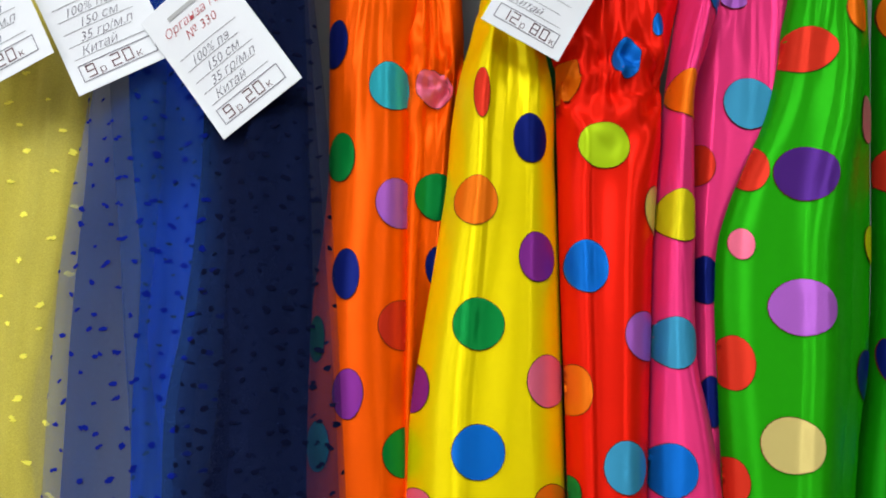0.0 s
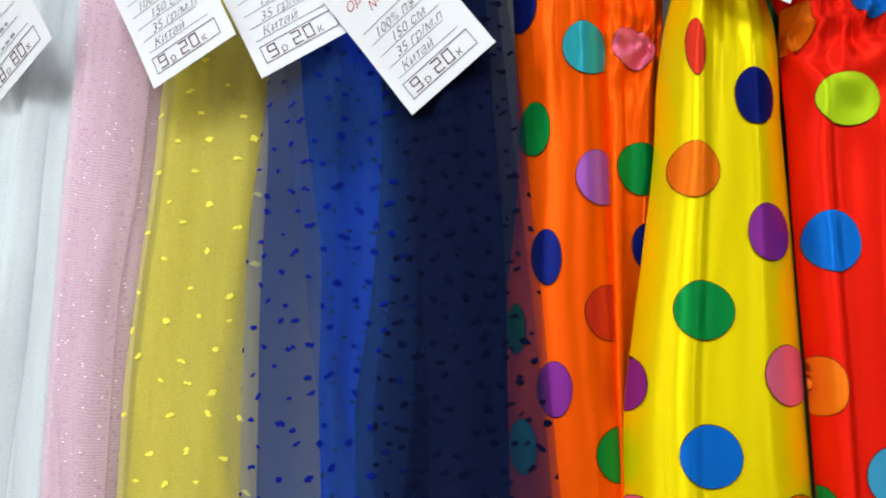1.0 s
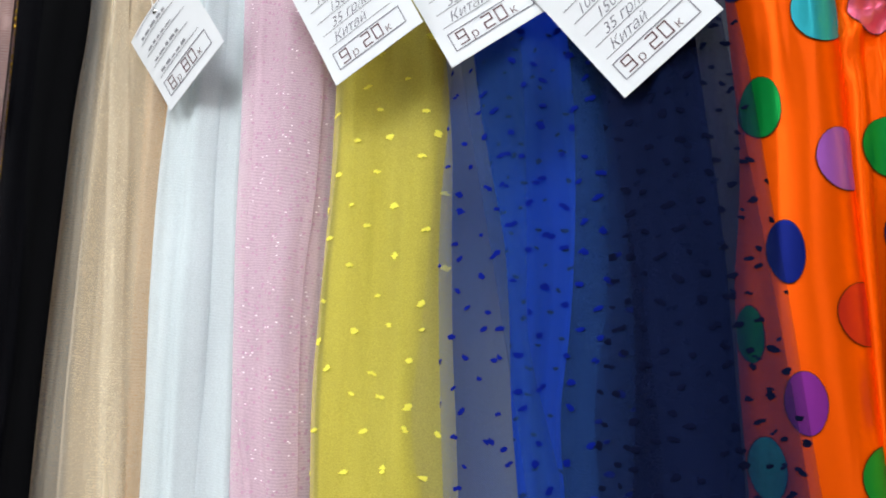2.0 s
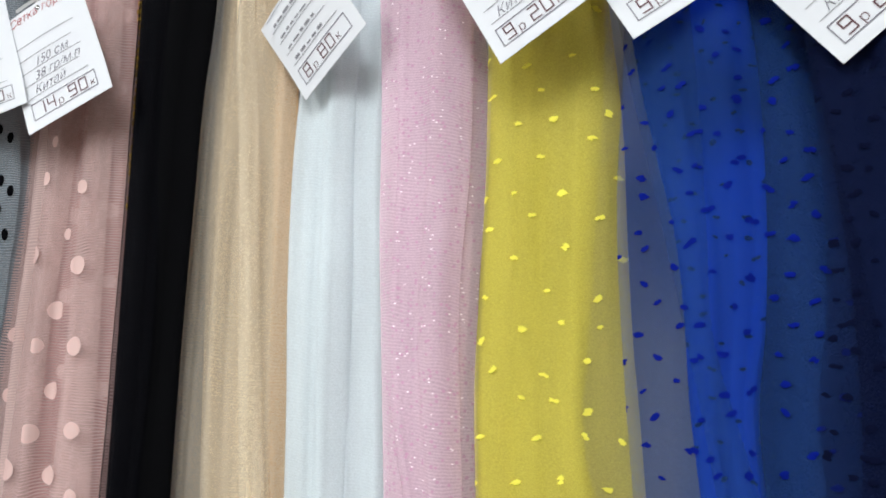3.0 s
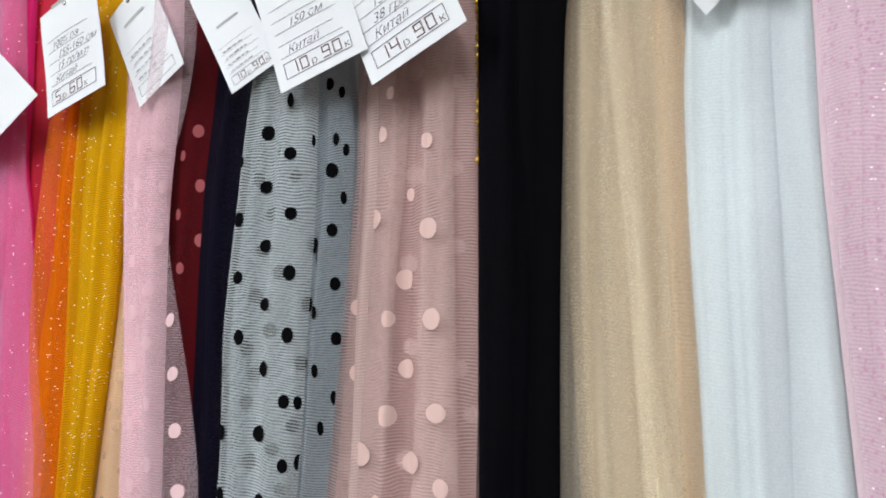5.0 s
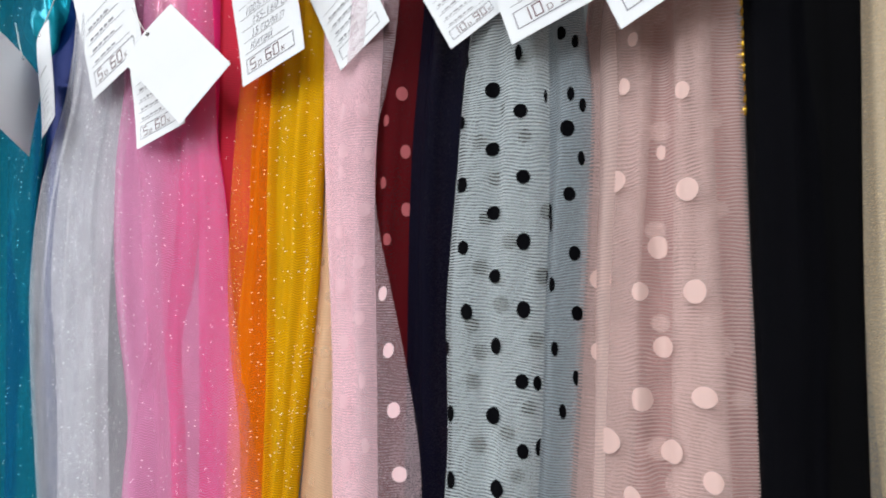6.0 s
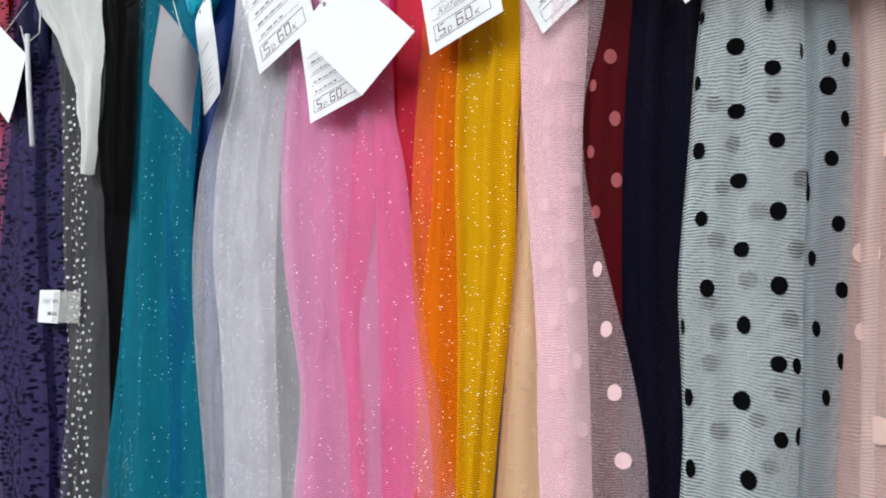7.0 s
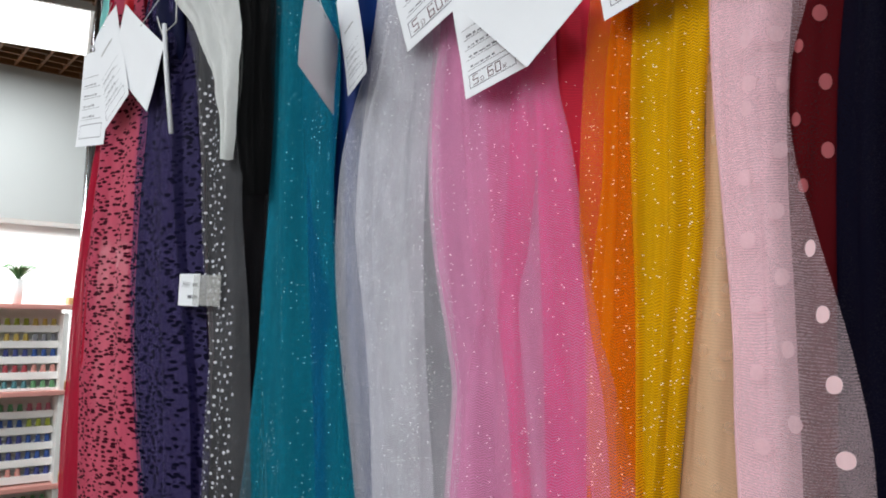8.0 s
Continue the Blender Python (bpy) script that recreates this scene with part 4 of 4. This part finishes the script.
def price_tag(label, low, right, height=0.125, price="", written=(), title=(), lean=0.0, top=None, width=None, blank=False):
    """A card by its two lower corners, and a place on its third edge where it is turned. lean: degrees by which its top tips back."""
    low, right = Vector(low), Vector(right)
    along = (right - low).normalized()
    width = width or (right - low).length
    up = Vector(top) - low if top else Vector((0.0, -1.0, 0.0)).cross(along)
    up = (up - up.dot(along) * along).normalized()
    up = -up if up.z < 0 else up
    face = along.cross(up).normalized()
    m = Matrix((along, -face, up)).transposed().to_4x4()
    m = Matrix.Translation(low) @ m @ pose(0, 0, 0, -lean, 0, 0)
    tag = tagged(new("price_tag"), label, "price tag", "price tags")
    tag.matrix_world = m
    bm = bmesh.new()
    nx, nz = 6, 8
    curl = 0.0035
    def sag(x, z):
        return -curl * math.sin(math.pi * x / width) * (z / height) + 0.001 * math.sin(5 * z / height)
    for side in (0.0, 0.0006):
        g = [[bm.verts.new((width * i / nx, sag(width * i / nx, height * k / nz) + side, height * k / nz)) for i in range(nx + 1)] for k in range(nz + 1)]
        for k in range(nz):
            for i in range(nx):
                f = (g[k][i], g[k][i + 1], g[k + 1][i + 1], g[k + 1][i])
                bm.faces.new(f if side == 0.0 else f[::-1])
    part("card", bm, PAPER, tag)

    def lay(name, me_or_bm, mat, x, z, note=""):
        me = me_or_bm if isinstance(me_or_bm, bpy.types.Mesh) else mesh_of(me_or_bm, name)
        me.transform(Matrix.Translation((x, 0, z)))
        for v in me.vertices:
            v.co.y = sag(v.co.x, v.co.z) - 0.0005
        me.materials.clear()
        return part(name, me, mat, tag, note, smooth=False)

    def bar(x0, x1, z0, z1):
        b = bmesh.new()
        n = 8
        lo = [b.verts.new((x0 + (x1 - x0) * i / n, 0, z0)) for i in range(n + 1)]
        hi = [b.verts.new((x0 + (x1 - x0) * i / n, 0, z1)) for i in range(n + 1)]
        for i in range(n):
            b.faces.new((lo[i], lo[i + 1], hi[i + 1], hi[i]))
        return b

    hang_x = 0.5 * width
    part("string", tube(bmesh.new(), [(hang_x, sag(hang_x, height - 0.004) - 0.001, height - 0.006), (hang_x, 0.004, height + 0.02), (hang_x + 0.004, 0.02, height + 0.07)], 0.0008, 5), TWINE, tag)
    part("eyelet", tube(bmesh.new(), [(hang_x, sag(hang_x, height - 0.006) - 0.0006, height - 0.006), (hang_x, sag(hang_x, height - 0.006) + 0.0012, height - 0.006)], 0.0026, 10), STEEL, tag)
    if blank:
        return tag
    s = width / 0.087
    t = 0.0008 * s
    bx0, bx1, bz0, bz1 = 0.009 * s, 0.076 * s, 0.009 * s, 0.0255 * s
    for q in ((bx0, bx1, bz0, bz0 + t), (bx0, bx1, bz1 - t, bz1), (bx0, bx0 + t, bz0, bz1), (bx1 - t, bx1, bz0, bz1)):
        lay("box_line", bar(*q), INK, 0, 0)
    if price:
        x = bx0 + 0.006 * s
        for ch in price:
            if ch == " ":
                x += 0.003 * s
            elif ch.isdigit():
                for q in SEGMENTS[ch]:
                    x0, x1, z0, z1 = STROKES[q]
                    e = 0.00055 * s
                    lay("price_digit", bar(x + x0 * 0.0068 * s - e, x + x1 * 0.0068 * s + e, bz0 + 0.003 * s + z0 * 0.0108 * s - e, bz0 + 0.003 * s + z1 * 0.0108 * s + e), INK_PRICE, 0, 0)
                x += 0.0108 * s
            else:
                lay("price_letter", letters(ch, 0.0105 * s), INK_PRICE, x - 0.001 * s, bz0 + 0.0022 * s)
                x += 0.0085 * s
    z = 0.031 * s
    for i in range(5):
        lay("ruled_line", bar(0.009 * s, (0.066 if i % 2 else 0.072) * s, z, z + 0.0006 * s), LINE_GREY, 0, 0)
        if i < len(written) and written[i]:
            lay("handwriting", letters(written[i], 0.0115 * s, 0.42), INK, (0.016 + 0.004 * (i % 3)) * s, z + 0.0016 * s)
        elif i < 4 and not written:
            rng = random.Random(int(1000 * low.x) + i)
            x = 0.014 * s
            while x < 0.05 * s:
                w = rng.uniform(0.003, 0.009) * s
                lay("handwriting", bar(x, x + w, z + 0.0025 * s, z + rng.uniform(0.0038, 0.0052) * s), LINE_GREY, 0, 0)
                x += w + 0.0025 * s
        z += 0.0125 * s
    for i, line_text in enumerate(title):
        lay("title", letters(line_text, 0.0115 * s, 0.3), INK_RED, (0.010 + 0.016 * i) * s, (0.1035 - 0.0125 * i) * s)
    lay("header_print", bar(0.022 * s, 0.062 * s, 0.1155 * s, 0.1195 * s), BRAND, 0, 0)
    return tag


ORG = ("Китай", "35 гр/м.п", "150 см", "100% пэ")
WHITE_CARD = "white paper price card with handwriting, hung from the fabric"
price_tag(WHITE_CARD, (-0.187, 0.605, 1.707), (-0.119, 0.590, 1.757), 0.132, "9р 20к", ORG, ("Органза горох", "№ 330"))
price_tag(WHITE_CARD, (-0.314, 0.605, 1.746), (-0.235, 0.608, 1.787), 0.132, "9р 20к", ORG, ("Органза горох",))
price_tag(WHITE_CARD, (-0.410, 0.605, 1.743), (-0.334, 0.595, 1.782), 0.132, "9р 20к", ORG, ("Органза горох",))
price_tag(WHITE_CARD, (0.033, 0.600, 1.816), (0.100, 0.605, 1.778), 0.128, "12р 80к", ("Китай", "", ""))
price_tag(WHITE_CARD, (-1.167, 0.591, 1.777), (-1.103, 0.593, 1.812), 0.128)
price_tag(WHITE_CARD, (-1.291, 0.565, 1.780), (-1.199, 0.571, 1.802), 0.128, "5р 60к", ("Китай", "15 гр/м.п", "155-160 см", "100% пэ"))
price_tag("blank back of a white paper price card", (-1.371, 0.541, 1.748), (-1.315, 0.565, 1.812), 0.125, top=(-1.477, 0.510, 1.809), blank=True)
price_tag(WHITE_CARD, (-1.473, 0.547, 1.737), (-1.389, 0.558, 1.757), 0.128, "5р 60к")
price_tag(WHITE_CARD, (-1.580, 0.541, 1.819), (-1.471, 0.549, 1.860), 0.197, "5р 60к", top=(-1.716, 0.526, 1.961))
price_tag("blank white card turned aside, tied to the teal net", (-1.676, 0.441, 1.803), (-1.734, 0.529, 1.765), 0.137, top=(-1.725, 0.478, 1.926), blank=True)
price_tag(WHITE_CARD, (-1.700, 0.530, 1.785), (-1.638, 0.519, 1.803), 0.152, top=(-1.721, 0.528, 1.936))
price_tag("blank grey-white card hung on the printed nets", (-2.521, 0.432, 2.006), (-2.323, 0.453, 1.872), 0.139, blank=True, top=(-2.418, 0.437, 2.100))
price_tag(WHITE_CARD, (-2.521, 0.428, 1.866), (-2.405, 0.440, 1.922), 0.242, top=(-2.694, 0.413, 2.036))
price_tag(WHITE_CARD, (-2.727, 0.417, 1.859), (-2.559, 0.436, 1.842), 0.217, top=(-2.828, 0.406, 2.051))
# over the middle of the row
price_tag(WHITE_CARD, (-0.874, 0.606, 1.746), (-0.785, 0.614, 1.785), 0.128, "14р 90к", ("Китай", "38 гр/м.п", "150 см"), ("Сетка горох",))
price_tag(WHITE_CARD, (-0.959, 0.585, 1.749), (-0.878, 0.604, 1.779), 0.128, "10р 90к", ("Китай", "", "150 см"))
price_tag(WHITE_CARD, (-1.022, 0.585, 1.761), (-0.975, 0.598, 1.789), 0.128, "10р 90к")
price_tag(WHITE_CARD, (-0.611, 0.667, 1.766), (-0.536, 0.637, 1.813), 0.090, "8р 80к", top=(-0.650, 0.662, 1.847))

# the thin card on a white cord, seen on edge
edge_tag = tagged(new("price_tag"), "thin white card on a knotted cord, seen on edge", "price tag", "price tags")
blade = bmesh.new()
tube(blade, [(-2.256, 0.456, 2.029), (-2.237, 0.458, 1.940), (-2.200, 0.462, 1.809)], 0.0045, 8)
for v in blade.verts:
    k = min(1.0, (v.co.z - 1.809) / 0.05)
    v.co.x += (1 - k) * 0.4 * (Vector((-2.200, 0.462, 1.809)).x - v.co.x)
part("card", blade, PAPER, edge_tag)
part("cord", tube(bmesh.new(), [(-2.327, 0.463, 2.067), (-2.261, 0.455, 2.010)], 0.0014, 6), TWINE, edge_tag)
part("cord", tube(bmesh.new(), [(-2.261, 0.455, 2.010), (-2.217, 0.465, 2.024), (-2.270, 0.479, 2.123)], 0.0014, 6), TWINE, edge_tag)

# a note taped on the grey net
note = tagged(new("paper_note"), "small white paper note held by clear tape", "paper note")
BAR = plain("note_ink", "606068", 0.7, 0.1)
note.matrix_world = pose(-2.172, 0.482, 1.496, 0, 1, 6.3)
part("paper", box(bmesh.new(), 0, 0.075, 0, 0.0006, 0, 0.056), PAPER, note, smooth=False)
nt = Nodes("clear_tape")
tape_mix = nt.add("ShaderNodeMixShader", {0: 0.28, 1: nt.add("ShaderNodeBsdfTransparent").outputs[0], 2: nt.add("ShaderNodeBsdfPrincipled", {"Base Color": (0.62, 0.62, 0.6, 1), "Roughness": 0.25}).outputs[0]}).outputs[0]
part("tape", box(bmesh.new(), 0.055, 0.150, -0.0012, -0.0008, 0.002, 0.054), nt.end(tape_mix), note, "clear glossy tape", smooth=False)
me = letters("Нет", 0.017, 0.3)
me.transform(Matrix.Translation((0.012, -0.0006, 0.032)))
part("handwriting", me, BAR, note, smooth=False)
for x0, x1, z0 in ((0.052, 0.068, 0.034), (0.036, 0.05, 0.013), (0.053, 0.07, 0.013)):
    part("handwriting", box(bmesh.new(), x0, x1, -0.0007, -0.0004, z0, z0 + 0.006), BAR, note, smooth=False)

# gathered cloth ends above the printed nets
def bunch(label, mat, x, y, z, rx, rz, seed):
    bm = bmesh.new()
    bmesh.ops.create_uvsphere(bm, u_segments=28, v_segments=20, radius=1.0)
    for v in bm.verts:
        p = v.co.copy()
        ang = math.atan2(p.y, p.x)
        k = 1 + 0.16 * math.sin(7 * ang + 3 * p.z + seed) + 0.3 * noise.noise(p * 1.7 + Vector((seed, 0, 0)))
        v.co = Vector((x + rx * k * p.x, y + 0.03 * k * p.y, z + rz * (1 + 0.2 * noise.noise(p * 2.2)) * p.z))
    return tagged(part("gathered_fabric", bm, mat), label, "fabric")


bunch("mint green gathered fabric end on the rail", satin("satin_mint", "7fd0cc", 0.5, 0.8), -2.66, 0.475, 2.17, 0.07, 0.10, 3)
bunch("red gathered satin fabric end on the rail", satin("satin_red_end", "c01c28", 0.4, 0.7), -2.53, 0.485, 2.16, 0.07, 0.10, 5)
bunch("dark navy gathered fabric end on the rail", plain("navy_end", "0c1030", 0.8, 0.3, 60, spec=0.1), -2.33, 0.50, 2.06, 0.08, 0.13, 11)
bunch("turquoise shiny gathered fabric end on the rail", satin("satin_turquoise", "18a0b8", 0.3, 0.8), -1.80, 0.575, 2.01, 0.05, 0.08, 7)
bunch("glossy pale pink gathered satin end on the rail", satin("satin_pale_pink", "f0a8bc", 0.22, 0.9), -1.47, 0.60, 1.925, 0.04, 0.055, 9)

# ---- thread shelves ----
SHELF_WHITE = plain("shelf_white", "f2f1ee", 0.5, 0.04)
SHELF_WOOD = plain("shelf_wood", "d8b47c", 0.5, 0.15, 30)
SHELF_PINK = plain("shelf_pink", "d89a90", 0.5, 0.08)
rack = tagged(new("thread_shelf"), "white tiered thread shelf with wooden ledges", "shelf")
SX, SY0, SY1 = -4.98, -0.30, 0.90
part("back_panel", box(bmesh.new(), SX - 0.05, SX - 0.03, SY0, SY1, 0.0, 1.46), SHELF_WHITE, rack, smooth=False)
for y in (SY0, SY1 - 0.02):
    part("side_panel", box(bmesh.new(), SX - 0.03, SX + 0.12, y, y + 0.02, 0.0, 1.44), SHELF_WHITE, rack, smooth=False)
TIERS = (1.46, 1.045, 0.60)
for z in TIERS:
    part("ledge", box(bmesh.new(), SX - 0.03, SX + 0.14, SY0, SY1 + 0.04, z, z + 0.022, 0.004), SHELF_PINK, rack, smooth=False)
    part("bracket", box(bmesh.new(), SX + 0.02, SX + 0.10, SY1 + 0.001, SY1 + 0.05, z + 0.024, z + 0.06, 0.004), SHELF_WOOD, rack, smooth=False)
SPOOL_COLORS = ("9c3a44", "c88a80", "3a3f78", "2c4a88", "9aa23c", "c8b060", "8a8a92", "4a7a80", "5a8a60", "b06070", "6a4a6a", "d0c8b8")
spool_meshes = []
for k, col in enumerate(SPOOL_COLORS):
    bm = bmesh.new()
    bmesh.ops.create_cone(bm, cap_ends=True, segments=10, radius1=0.0125, radius2=0.0095, depth=0.030)
    bmesh.ops.create_cone(bm, cap_ends=True, segments=10, radius1=0.015, radius2=0.015, depth=0.004, matrix=pose(0, 0, -0.016))
    me = mesh_of(bm, "spool")
    me.materials.append(plain("thread_" + col, col, 0.7, 0.1, 200))
    spool_meshes.append(me)
rng = random.Random(4)
for top in TIERS:
    for r in range(5):
        z = top - 0.075 * (r + 1) + 0.012
        if z < 0.1:
            continue
        part("peg_rail", box(bmesh.new(), SX - 0.029, SX + 0.03 + 0.012 * r, SY0 + 0.02, SY1 - 0.02, z - 0.052, z - 0.018), SHELF_WHITE, rack, smooth=False)
        base = rng.randrange(len(SPOOL_COLORS))
        for k in range(11):
            ob = new("thread_spool", spool_meshes[(base + k // 4) % len(SPOOL_COLORS)])
            ob.location = (SX + 0.005 + 0.012 * r, 0.45 + 0.041 * k, z)
            tagged(ob, "small spool of coloured thread on the shelf", "thread spool", "thread spools")

# plant over the shelf
pot = tagged(new("potted_plant"), "small green spiky plant in a white pot", "plant")
LEAF = plain("leaf_green", "2f6a2c", 0.5, 0.3, 60)
PX, PY, PZ = -4.95, 0.685, 1.482
bm = bmesh.new()
bmesh.ops.create_cone(bm, cap_ends=True, segments=20, radius1=0.020, radius2=0.026, depth=0.12, matrix=pose(PX, PY, PZ + 0.06))
part("pot", bm, WHITE_PAINT, pot)
for k in range(26):
    a, tip = rng.uniform(0, 6.28), rng.uniform(0.05, 0.12)
    bm = bmesh.new()
    d = Vector((math.cos(a), math.sin(a), 0))
    side = Vector((-d.y, d.x, 0)) * 0.009
    rows = []
    for q in range(5):
        f = q / 4
        p = Vector((PX, PY, PZ + 0.12)) + d * tip * f + Vector((0, 0, 0.075 * math.sin(f * 2.2) * (1.2 - tip * 4)))
        w = (1 - f) ** 0.7
        rows.append((bm.verts.new(p - side * w), bm.verts.new(p + Vector((0, 0, 0.003))), bm.verts.new(p + side * w)))
    for r, q in zip(rows, rows[1:]):
        bm.faces.new((r[0], r[1], q[1], q[0])), bm.faces.new((r[1], r[2], q[2], q[1]))
    part("leaf", bm, LEAF, pot)
